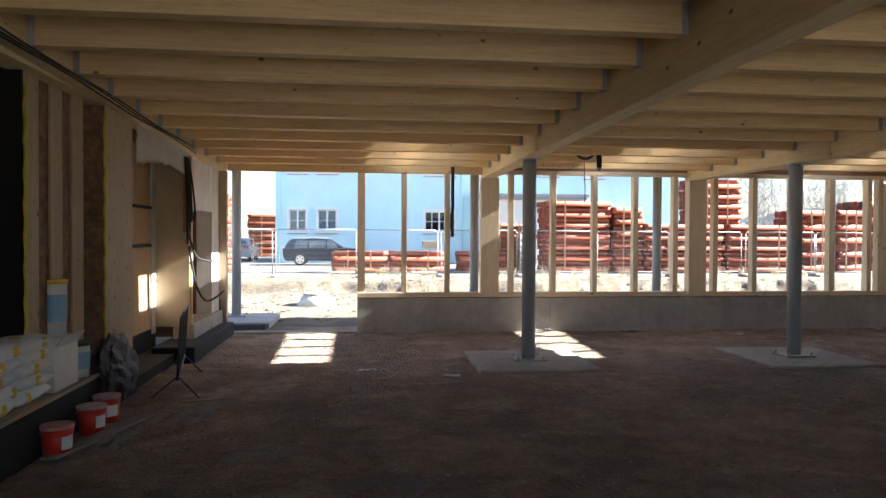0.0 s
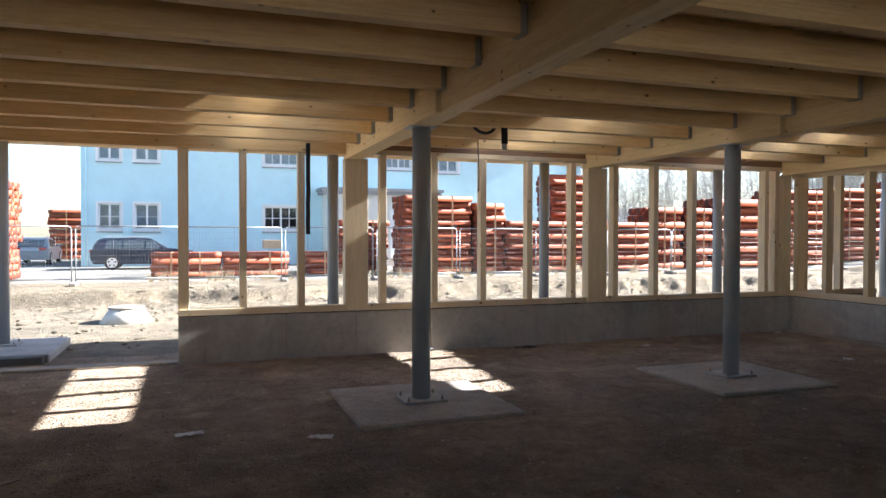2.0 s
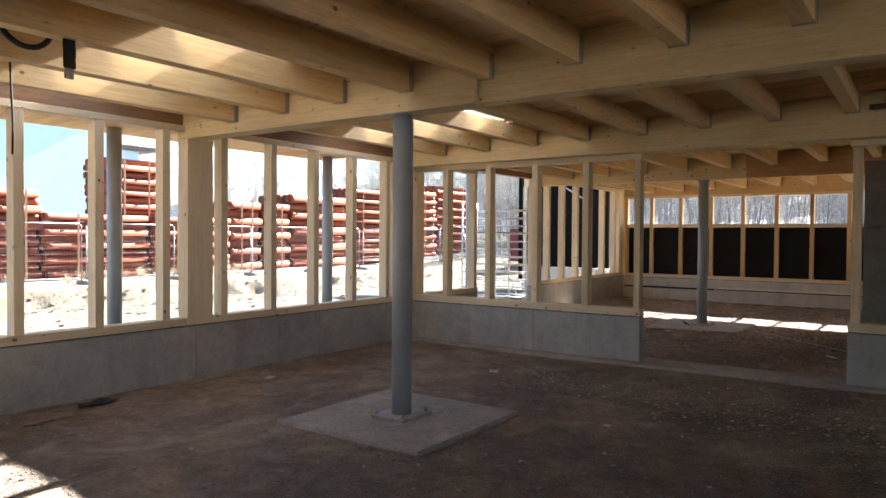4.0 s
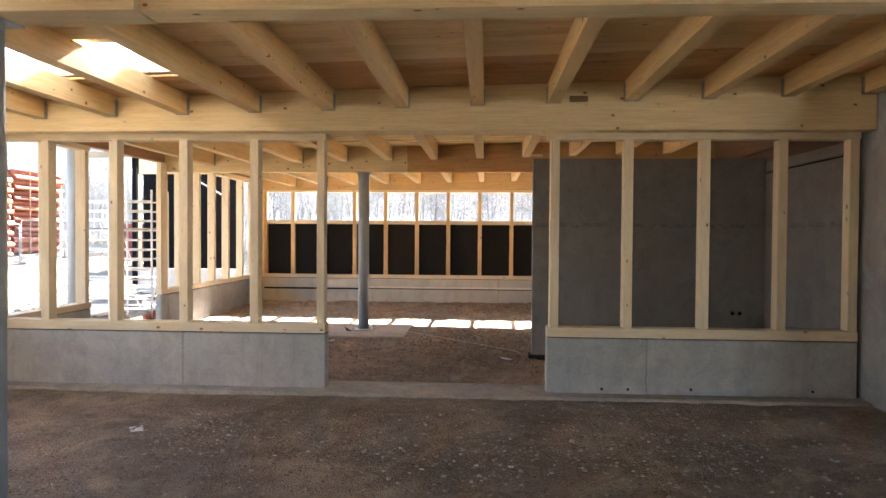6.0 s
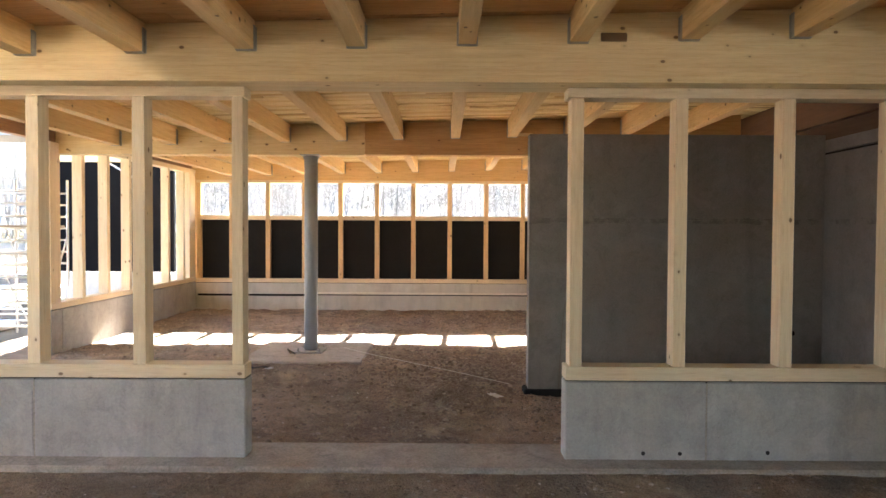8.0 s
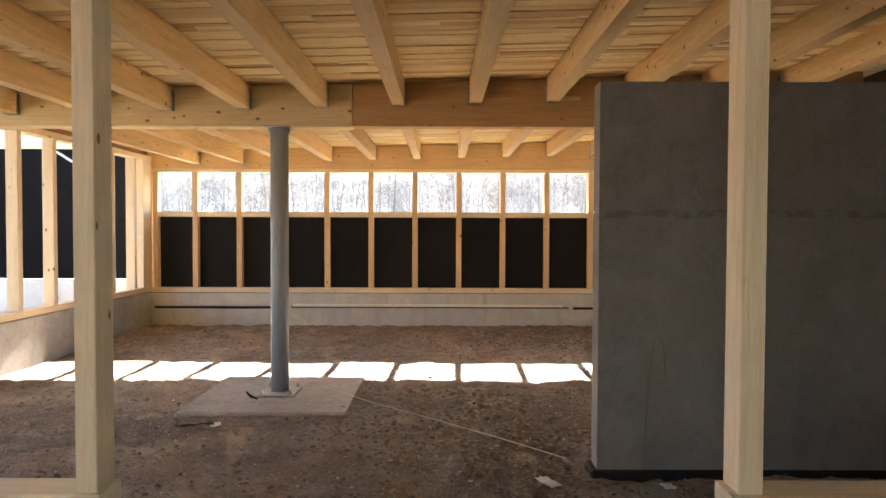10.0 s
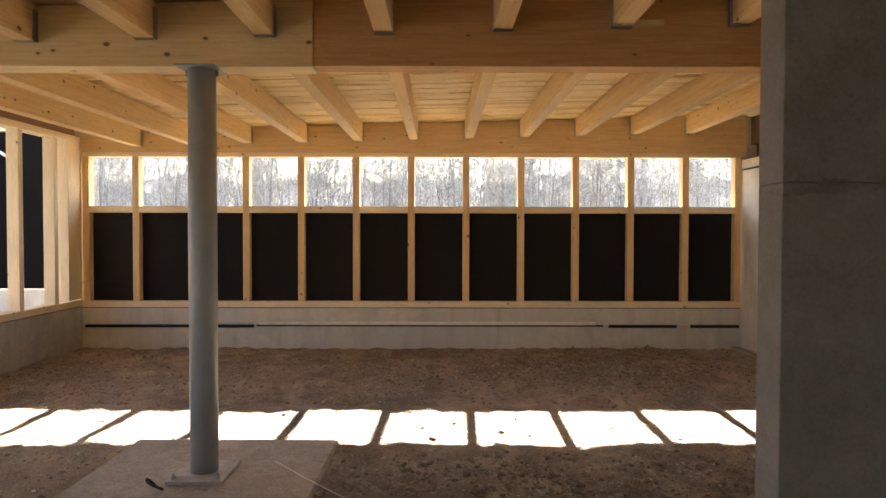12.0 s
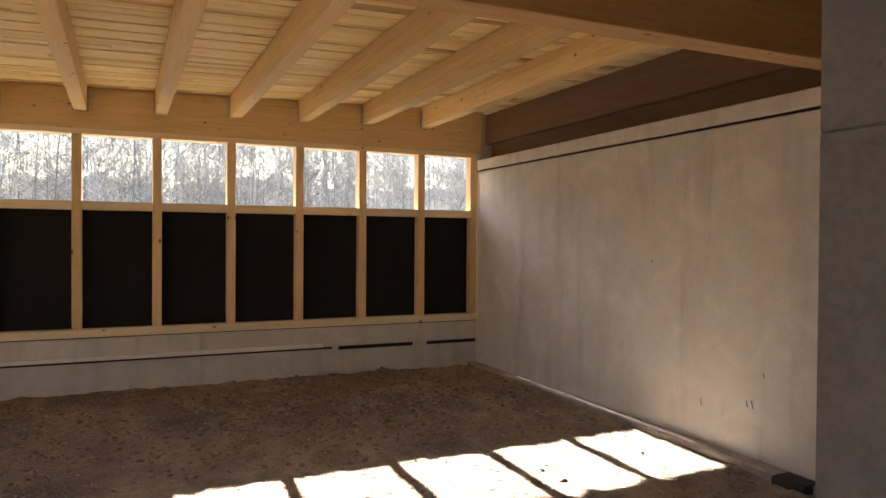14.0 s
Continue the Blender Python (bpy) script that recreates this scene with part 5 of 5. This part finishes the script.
        for _ in range(26):
            a, L = rnd.random() * 6.28, 0.15 + 0.4 * rnd.random()
            lean = 0.3 + 0.5 * rnd.random()
            p = Vector((cx + 0.2 * rnd.random(), cy + 0.2 * rnd.random(), ground_height(cx, cy)))
            q = p + Vector((math.cos(a) * lean * L, math.sin(a) * lean * L, L))
            k = len(verts)
            verts += [p + Vector((-0.008, 0, 0)), p + Vector((0.008, 0, 0)), q]
            faces.append((k, k + 1, k + 2))
    me = bpy.data.meshes.new("dry_grass")
    me.from_pydata(verts, [], faces)
    me.materials.append(plain("dry straw grass", (0.5, 0.42, 0.28), 0.9))
    return tagged(new("dry_grass", me), "tufts of dry grass along the fence", "grass", kind="stuff")


bushes()

# ---- blue house ----
blue = plain("pale blue render", (0.53, 0.75, 0.82), 0.9, 0.0, 0.05, 1.2, 0.1)
white_trim = plain("white painted trim", (0.78, 0.79, 0.78), 0.6, 0.0, 0.05)
cream = plain("cream render", (0.68, 0.68, 0.62), 0.9, 0.0, 0.06, 1.5)
grey_sheet = plain("grey sheet metal", (0.28, 0.29, 0.30), 0.5, 0.3)
roof_tile = plain("dark roof tiles", (0.11, 0.08, 0.075), 0.8, 0.0, 0.2, 4.0, 0.4)
curtain = plain("pale curtain and sky reflection", (0.62, 0.64, 0.66), 0.9, 0.0, 0.25, 5.0)
dark_room = plain("dim room behind the glass", (0.05, 0.055, 0.065), 0.9)


def glass_material(name, tint=(0.75, 0.83, 0.88)):
    m = Mat(name, 0.03)
    m.color(tint)
    m.b.inputs["Transmission Weight"].default_value = 1.0
    m.b.inputs["IOR"].default_value = 1.45
    return m.m


pane_glass = glass_material("window glass")


def house_window(parent, x0, x1, z0, z1, y, cols, drapes):
    w = new("window")
    w.parent = parent
    tagged(w, "white framed window with glazing bars")
    bm = bmesh.new()
    f = 0.07
    for d in ((x0 - 0.12, x1 + 0.12, y - 0.05, y, z0 - 0.12, z0), (x0 - 0.12, x1 + 0.12, y - 0.05, y, z1, z1 + 0.12), (x0 - 0.12, x0, y - 0.05, y, z0, z1), (x1, x1 + 0.12, y - 0.05, y, z0, z1)):
        box(bm, *d)
    part("surround", bm, white_trim, w)
    bm = bmesh.new()
    yy = y + 0.08
    for d in ((x0, x1, yy, yy + 0.06, z0, z0 + f), (x0, x1, yy, yy + 0.06, z1 - f, z1), (x0, x0 + f, yy, yy + 0.06, z0, z1), (x1 - f, x1, yy, yy + 0.06, z0, z1)):
        box(bm, *d)
    for c in range(1, cols):
        xm = x0 + (x1 - x0) * c / cols
        hw = 0.05 if c * 2 == cols else 0.022
        box(bm, xm - hw, xm + hw, yy + 0.005, yy + 0.055, z0, z1)
    box(bm, x0, x1, yy + 0.006, yy + 0.054, (z0 + z1) / 2 - 0.022, (z0 + z1) / 2 + 0.022)
    part("window_frame", bm, white_trim, w)
    bm = bmesh.new()
    box(bm, x0 - 0.1, x1 + 0.1, y - 0.12, y + 0.05, z0 - 0.17, z0 - 0.125)
    part("window_sill", bm, grey_sheet, w)
    bm = bmesh.new()
    box(bm, x0 + 0.03, x1 - 0.03, yy + 0.03, yy + 0.036, z0 + 0.03, z1 - 0.03)
    g = part("pane", bm, pane_glass, w)
    g.visible_shadow = False
    # without drapes this sheet is coloured dark for the unlit room
    bm = bmesh.new()
    box(bm, x0, x1, yy + 0.35, yy + 0.37, z0, z1)
    part("curtain", bm, curtain if drapes else dark_room, w)


def house():
    h = thing("blue_house", "pale blue rendered two-storey house with white windows", "house", at=(0, 0, 0))
    Y, ZB, ZT = 42.0, 0.4, 8.6
    holes = [(-4.9, -3.88, 2.5, 3.8, 2, True), (-3.2, -2.08, 2.5, 3.8, 2, True), (3.25, 5.05, 2.52, 3.76, 4, False),
             # upper windows: the pale sheet stands for sky reflected in the glass
             (-4.9, -3.88, 6.05, 7.45, 2, True), (-3.2, -2.08, 6.05, 7.45, 2, True), (3.25, 5.05, 6.05, 7.45, 4, True),
             (10.1, 11.6, 6.1, 7.5, 4, True), (13.3, 14.5, 6.0, 7.5, 2, True)]
    x_lo, x_hi = -5.7, 21.4
    xs = sorted({x_lo, x_hi, *[q for o in holes for q in o[:2]]})
    zs = sorted({ZB, ZT, *[q for o in holes for q in o[2:4]]})
    bm = bmesh.new()
    for a, b in zip(xs, xs[1:]):
        for c, d in zip(zs, zs[1:]):
            if not any(o[0] <= a and b <= o[1] and o[2] <= c and d <= o[3] for o in holes):
                box(bm, a, b, Y, Y + 0.4, c, d)
    bmesh.ops.remove_doubles(bm, verts=bm.verts[:], dist=0.001)
    part("front_wall", bm, blue, h)
    bm = bmesh.new()
    box(bm, x_lo, x_lo + 0.4, Y + 0.401, Y + 9, ZB, ZT)
    box(bm, x_hi - 0.4, x_hi, Y + 0.401, Y + 9, ZB, ZT)
    box(bm, x_lo, x_hi, Y + 9.001, Y + 9.4, ZB, ZT)
    part("side_wall", bm, blue, h)
    bm = bmesh.new()
    a, b, c, d, e = x_lo - 0.5, x_hi + 0.5, Y - 0.5, Y + 9.9, ZT
    vs = [bm.verts.new(p) for p in ((a, c, e), (b, c, e), (b, d, e), (a, d, e), (a + 6, (c + d) / 2, e + 4), (b - 6, (c + d) / 2, e + 4))]
    for f in ((0, 1, 5, 4), (1, 2, 5), (2, 3, 4, 5), (3, 0, 4), (3, 2, 1, 0)):
        bm.faces.new([vs[q] for q in f])
    part("roof", bm, roof_tile, h)
    for o in holes:
        house_window(h, *o[:4], Y, o[4], o[5])
    bm = bmesh.new()
    for x in (-5.45, 5.55):
        rod(bm, (x, Y - 0.07, ZB), (x, Y - 0.07, ZT), 0.05, seg=10)
    part("downpipe", bm, blue, h, "blue painted downpipe", True)
    porch = part("porch", bmesh.new(), cream, h, "cream entrance porch with a grey cornice")
    bm = bmesh.new()
    box(bm, 6.4, 12.6, Y - 1.6, Y - 0.001, ZB, 4.45)
    bm.to_mesh(porch.data)
    bm.free()
    bm = bmesh.new()
    box(bm, 6.15, 12.85, Y - 1.85, Y - 0.002, 4.451, 4.62)
    box(bm, 6.05, 12.95, Y - 1.95, Y - 0.003, 4.621, 4.78)
    part("cornice", bm, grey_sheet, porch)
    bm = bmesh.new()
    box(bm, 9.9, 11.0, Y - 1.66, Y - 1.601, 0.7, 3.6)
    part("door", bm, white_trim, porch)
    bm = bmesh.new()
    box(bm, 10.35, 10.6, Y - 1.69, Y - 1.661, 1.8, 3.3)
    part("door_pane", bm, dark_room, porch)
    bm = bmesh.new()
    for k in range(4):
        box(bm, 9.2, 11.8, Y - 2.9 + 0.3 * k, Y - 1.605, ZB + 0.05 + 0.001 * k, ZB + 0.2 + 0.12 * k)
    part("steps", bm, conc_pad, porch)
    return h


house()
eave = thing("annex_roof", "dark eave of an annex beside the blue house", "roof")
block("eave", eave, roof_tile, 21.3, 24.0, 42.0, 44.0, 6.7, 6.95)
block("annex_wall", eave, blue, 21.41, 23.0, 42.2, 46.0, 0.4, 6.69)

# ---- cars ----
navy = plain("dark blue car paint", (0.018, 0.026, 0.05), 0.22, 0.35, 0.1)
silver = plain("silver-blue car paint", (0.34, 0.38, 0.43), 0.35, 0.3, 0.1)
tyre_mat = plain("tyre rubber", (0.02, 0.02, 0.02), 0.85)
car_glass = plain("tinted car glass", (0.30, 0.36, 0.37), 0.12, 0.75, 0.05)
lamp_red = plain("red lamp lens", (0.4, 0.02, 0.015), 0.2)


def car(x, y, rz, paint, label, estate=True):
    z0 = ground_height(x, y)
    c = thing("car", label, "car", "parked cars", at=(x, y, z0))
    prof = [(-2.32, 0.45), (-2.36, 0.70), (-2.28, 0.95), (-2.05, 1.36), (-1.85, 1.46), (-0.6, 1.50), (0.2, 1.45), (1.05, 1.02), (2.05, 0.86), (2.3, 0.68), (2.34, 0.42), (2.2, 0.24), (-2.2, 0.26)]
    if not estate:
        prof = [(-2.05, 0.45), (-2.1, 0.75), (-2.02, 0.98), (-1.55, 1.38), (-1.3, 1.45), (-0.4, 1.48), (0.3, 1.42), (1.0, 1.02), (1.85, 0.86), (2.1, 0.68), (2.12, 0.42), (2.0, 0.24), (-2.0, 0.26)]

    def half(z):
        return 0.885 - max(0.0, z - 0.92) * 0.36
    belt = 0.95
    rear_x, front_x = prof[2][0], next(px for px, pz in prof if px > 0.5 and pz < 1.05)

    def hull(pts, width):
        bm = bmesh.new()
        left = [bm.verts.new((px, -width(pz), pz)) for px, pz in pts]
        right = [bm.verts.new((px, width(pz), pz)) for px, pz in pts]
        bm.faces.new(left)
        bm.faces.new(right[::-1])
        n = len(pts)
        for i in range(n):
            bm.faces.new((left[i], right[i], right[(i + 1) % n], left[(i + 1) % n]))
        bmesh.ops.recalc_face_normals(bm, faces=bm.faces[:])
        bmesh.ops.bevel(bm, geom=[e for e in bm.edges], offset=0.03, segments=2, affect="EDGES")
        return bm
    cabin = [(rear_x, belt - 0.05)] + [q for q in prof if q[1] > 1.1] + [(front_x, belt - 0.02)]
    part("cabin", hull(cabin, lambda z: 0.885 - max(0.0, z - 0.92) * 0.36), paint, c)
    bm = hull([q for q in prof[:2]] + [(rear_x, belt), (front_x, 0.99)] + [q for q in prof[8:]], lambda z: 0.895)
    body = part("body", bm, paint, c)
    for px in (-1.42, 1.4):
        for s in (-1, 1):
            w = new("wheel")
            w.parent = c
            w.location = (px, s * 0.80, 0.33)
            bm = bmesh.new()
            rod(bm, (0, -0.115, 0), (0, 0.115, 0), 0.33, seg=28)
            part("tyre", bm, tyre_mat, w, smooth=True)
            bm = bmesh.new()
            rod(bm, (0, s * 0.10, 0), (0, s * 0.125, 0), 0.23, seg=24)
            part("rim", bm, alu, w, "light alloy rim")
            bm = bmesh.new()
            for k in range(5):
                a = 6.283 * k / 5 + 0.3
                rod(bm, (0.15 * math.cos(a), s * 0.12, 0.15 * math.sin(a)), (0.15 * math.cos(a), s * 0.128, 0.15 * math.sin(a)), 0.045, seg=10)
            part("rim_opening", bm, tyre_mat, w)
    rear = -1.75 if estate else -1.35
    for s in (-1, 1):
        for a, b in ((rear, -1.0), (-0.94, -0.05), (0.02, 0.82)):
            bm = bmesh.new()
            top = 1.37
            ta, tb = (a + 0.12 if a == rear else a), (b - 0.55 if b == 0.82 else b)
            pts = [(a, 0.98), (b, 0.98), (tb, top), (ta, top)]
            vs = [bm.verts.new((px, s * (half(pz) + 0.012), pz)) for px, pz in pts]
            bm.faces.new(vs)
            bmesh.ops.solidify(bm, geom=bm.faces[:], thickness=0.006)
            part("side_window", bm, car_glass, c, "tinted side window")
        bm = bmesh.new()
        box(bm, prof[1][0] - 0.02, prof[1][0] + 0.22, s * 0.62 - 0.18, s * 0.62 + 0.2, 0.78, 0.94, 0.02)
        part("tail_lamp", bm, lamp_red, c, "red tail lamp")
        bm = bmesh.new()
        box(bm, prof[9][0] - 0.25, prof[9][0] + 0.015, s * 0.62 - 0.2, s * 0.62 + 0.2, 0.64, 0.76, 0.02)
        part("headlight", bm, white_trim, c, "clear headlight")
        bm = bmesh.new()
        box(bm, 0.62, 0.82, s * 0.95 - 0.09, s * 0.95 + 0.09, 0.96, 1.1, 0.03)
        part("wing_mirror", bm, paint, c)
    bm = bmesh.new()
    a, b = prof[2], prof[3]
    vs = [bm.verts.new(p) for p in ((a[0] - 0.012, -0.66, a[1] + 0.06), (a[0] - 0.012, 0.66, a[1] + 0.06), (b[0] - 0.03, 0.6, b[1] - 0.02), (b[0] - 0.03, -0.6, b[1] - 0.02))]
    bm.faces.new(vs)
    bmesh.ops.solidify(bm, geom=bm.faces[:], thickness=0.006)
    part("rear_window", bm, car_glass, c)
    bm = bmesh.new()
    for s in (-1, 1):
        rod(bm, (-1.7 if estate else -1.2, s * 0.58, 1.53), (0.1, s * 0.58, 1.53), 0.018, seg=8)
    part("roof_rail", bm, alu, c)
    c.rotation_euler = (0, 0, rz)
    return c


car(-2.5, 39.3, 0.0, navy, "dark blue estate car parked before the blue house")
car(-8.6, 47.2, 1.58, silver, "silver-blue hatchback parked beside the orange pipes", False)

# ---- yard behind the second room ----
bw = thing("black_wing", "black boarded timber wing with a thin dark eave", "building")
block("board_wall", bw, black_wall, 27.8, 27.95, 17.0, 20.66, 0.9, 4.3, bevel=0.01)
block("base_wall", bw, conc_fair, 27.7, 28.0, 17.0, 20.9, -0.2, 0.88, bevel=0.01)
block("head_beam", bw, glulam_y, 27.75, 27.99, 17.0, 20.80, 4.31, 4.95)
block("corner_post", bw, black_wall, 27.6, 27.98, 20.82, 20.98, 0.3, 4.95)
block("eave", bw, grey_sheet, 26.6, 28.4, 20.7, 23.0, 4.97, 5.10)
block("timber_reveal", bw, stud_wood, 27.70, 27.79, 20.70, 20.81, 0.9, 4.3)
block("link_wall", bw, conc_fair, 25.6, 27.7, 15.7, 15.9, -0.2, 0.85, bevel=0.01)


bm = bmesh.new()
rod(bm, (27.6, 19.2, 4.42), (26.3, 17.2, 3.5), 0.03, seg=10)
part("brace_pole", bm, alu, bw, "pale metal pole slanting before the boards", True)


def scaffold_tower(x, y):
    """A rolling tower with broad ladder frames; W is the width of a frame."""
    W, R = 2.25, 0.235
    s = thing("scaffold_tower", "aluminium rolling scaffold tower with broad ladder frames", "scaffold", at=(x, y, ground_height(x, y)))
    for dx in (0.0, 0.85):
        bm = bmesh.new()
        for yy in (0, 1.05, W):
            rod(bm, (dx, yy, 0.1), (dx, yy, 3.2), 0.024, seg=10)
        for k in range(12):
            rod(bm, (dx, 0, 0.35 + R * k), (dx, W, 0.35 + R * k), 0.019, seg=8)
        part("ladder_frame", bm, alu, s, smooth=True)
    for a, b in (((0, 0.5, 1.5), (0.85, 1.4, 2.9)), ((0, W, 2.4), (0.85, W, 0.6)), ((0, 0, 0.5), (0.85, 0, 2.1)), ((0.03, 0.3, 0.4), (0.03, 1.3, 2.4))):
        bm = bmesh.new()
        rod(bm, a, b, 0.017, seg=8)
        part("brace", bm, alu, s, smooth=True)
    for dx in (0.0, 0.85):
        for yy in (0, W):
            bm = bmesh.new()
            rod(bm, (dx, yy - 0.025, 0.07), (dx, yy + 0.025, 0.07), 0.07, seg=16)
            part("castor", bm, black_rubber, s, smooth=True)
    bm = bmesh.new()
    box(bm, 0.02, 0.83, 0.05, W - 0.05, 2.24, 2.29)
    part("deck", bm, plank_wood, s, "grey plywood deck")
    return s


scaffold_tower(19.35, 16.2)
pg = thing("pipe_bend", "orange-brown drain pipe with a black end cap lying by the door", "pipe", at=(19.3, 16.05, 0.12))
bm = bmesh.new()
rod(bm, (0, 0.3, 0), (0.5, -0.1, 0.22), 0.11, seg=18)
rod(bm, (0.42, -0.02, 0.18), (0.52, -0.12, 0.23), 0.13, seg=18)
part("pipe_length", bm, pipe_mat, pg, smooth=True)
bm = bmesh.new()
rod(bm, (0.5, -0.1, 0.22), (0.56, -0.14, 0.42), 0.12, seg=18)
part("end_cap", bm, black_rubber, pg, smooth=True)
sk = thing("site_container", "dark red steel container in the yard behind the scaffold", "container")
bm = bmesh.new()
box(bm, 36.2, 38.5, 24.0, 26.3, 0.75, 2.6, 0.03)
part("container_body", bm, plain("dark red container paint", (0.14, 0.025, 0.03), 0.55, 0.0, 0.2), sk)
tip = plain("pale sheeting", (0.62, 0.62, 0.62), 0.7)
for i, (x, y, a) in enumerate(((17.0, 17.6, 0.2), (20.9, 18.6, -0.3), (22.6, 17.5, 0.5))):
    sl = tagged(block("concrete_slab", None, conc_fair, -0.7, 0.7, -0.5, 0.5, 0, 0.09, bevel=0.01), "loose pale concrete slab lying in the yard", "slab", "loose slabs")
    sl.location, sl.rotation_euler = (x, y, ground_height(x, y) + 0.04), (0.05, -0.06, a)


# ---- bare woods ----
def woods(name, n, place, hmin, hmax, seed, label):
    rnd = random.Random(seed)
    verts, faces = [], []

    def limb(p, d, L, r, sides, segs, curl):
        prev = None
        q = Vector(p)
        d = Vector(d).normalized()
        pts = [q.copy()]
        for s in range(segs + 1):
            rr = r * (1 - 0.85 * s / segs)
            u = d.orthogonal().normalized()
            v = d.cross(u)
            k = len(verts)
            for i in range(sides):
                a = 6.2832 * i / sides
                verts.append(q + (u * math.cos(a) + v * math.sin(a)) * rr)
            if prev is not None:
                for i in range(sides):
                    faces.append((prev + i, prev + (i + 1) % sides, k + (i + 1) % sides, k + i))
            prev = k
            q = q + d * (L / segs)
            pts.append(q.copy())
            d = (d + Vector((rnd.uniform(-1, 1), rnd.uniform(-1, 1), rnd.uniform(-0.5, 0.9))) * curl).normalized()
        return pts

    for _ in range(n):
        x, y = place(rnd)
        h = rnd.uniform(hmin, hmax)
        z = ground_height(x, y) - 0.1
        trunk = limb((x, y, z), (rnd.uniform(-0.12, 0.12), rnd.uniform(-0.12, 0.12), 1), h, 0.0036 * h + 0.012, 4, 5, 0.10)
        for _ in range(rnd.randint(15, 22)):
            t = rnd.uniform(0.8, 4.9)
            a, b = trunk[int(t)], trunk[min(5, int(t) + 1)]
            p = a.lerp(b, t % 1)
            ang = rnd.random() * 6.28
            up = rnd.uniform(0.4, 1.3)
            L = h * rnd.uniform(0.14, 0.32)
            br = limb(p, (math.cos(ang), math.sin(ang), up), L, 0.002 * h, 3, 3, 0.3)
            for _ in range(6):
                tt = rnd.uniform(0.5, 2.9)
                pp = br[int(tt)].lerp(br[int(tt) + 1], tt % 1)
                an = rnd.random() * 6.28
                limb(pp, (math.cos(an), math.sin(an), rnd.uniform(0.0, 1.2)), L * rnd.uniform(0.3, 0.7), 0.0013 * h, 3, 2, 0.35)
    me = bpy.data.meshes.new(name)
    me.from_pydata(verts, [], faces)
    me.materials.append(bark)
    return tagged(new(name, me), label, "woods", kind="stuff")


def bark_material():
    m = Mat("grey-brown winter bark", 0.95)
    g = m.t.nodes.new("ShaderNodeNewGeometry")
    m.color(m.ramp(g.outputs["Random Per Island"], [(0.0, (0.20, 0.188, 0.176)), (0.55, (0.36, 0.345, 0.33)), (1.0, (0.62, 0.605, 0.585))]))
    return m.m


bark = bark_material()
woods("bare_woods", 860, lambda r: (50 + 22 * r.random() ** 1.3, -22 + 75 * r.random()), 8.0, 12.0, 2, "dense bare winter woods beyond the end wall")
woods("bare_woods", 220, lambda r: (46 + 4 * r.random(), -18 + 66 * r.random()), 2.5, 5.0, 4, "bare scrub at the edge of the woods")
woods("bare_woods", 380, lambda r: (24 + 75 * r.random(), 78 + 22 * r.random()), 8.0, 13.0, 3, "bare winter trees on the far side of the yard")


# ---- woods backdrop closing the distance behind the bare trees ----
def wooded_rise():
    m = Mat("leafless woods in haze", 1.0)
    v = m.coords((1, 0.9, 0.16), False)
    st = m.noise(v, 1.5, 6, 0.7, 0.5)
    fine = m.noise(m.coords((1, 1.4, 0.7), False), 4.0, 5, 0.75)
    # greys kept pale: haze and the light this sheet lacks are in the colour
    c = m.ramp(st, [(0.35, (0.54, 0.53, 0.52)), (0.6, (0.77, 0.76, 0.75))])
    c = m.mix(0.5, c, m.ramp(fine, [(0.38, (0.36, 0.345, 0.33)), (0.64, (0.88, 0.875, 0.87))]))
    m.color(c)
    m.bump(fine, 0.8, 0.3)
    verts, faces = [], []
    ny, nz = 150, 9
    for j in range(nz):
        for i in range(ny):
            y = -60 + 220 * i / (ny - 1)
            k = j / (nz - 1)
            top = 6.9 + 1.6 * noise.noise(Vector((y * 0.09, 0, 1))) + 1.1 * noise.noise(Vector((y * 0.5, 0, 2))) + 0.7 * noise.noise(Vector((y * 1.9, 0, 3)))
            verts.append((74 + 12 * k + 1.5 * noise.noise(Vector((y * 0.3, k * 4, 0))), y, 0.8 + top * k))
    for j in range(nz - 1):
        for i in range(ny - 1):
            a = j * ny + i
            faces.append((a, a + ny, a + ny + 1, a + 1))
    me = bpy.data.meshes.new("wooded_rise")
    me.from_pydata(verts, [], faces)
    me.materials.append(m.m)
    return tagged(new("wooded_rise", me), "pale backdrop of distant leafless woods, haze put into its colour", "woods", kind="stuff")


wooded_rise()
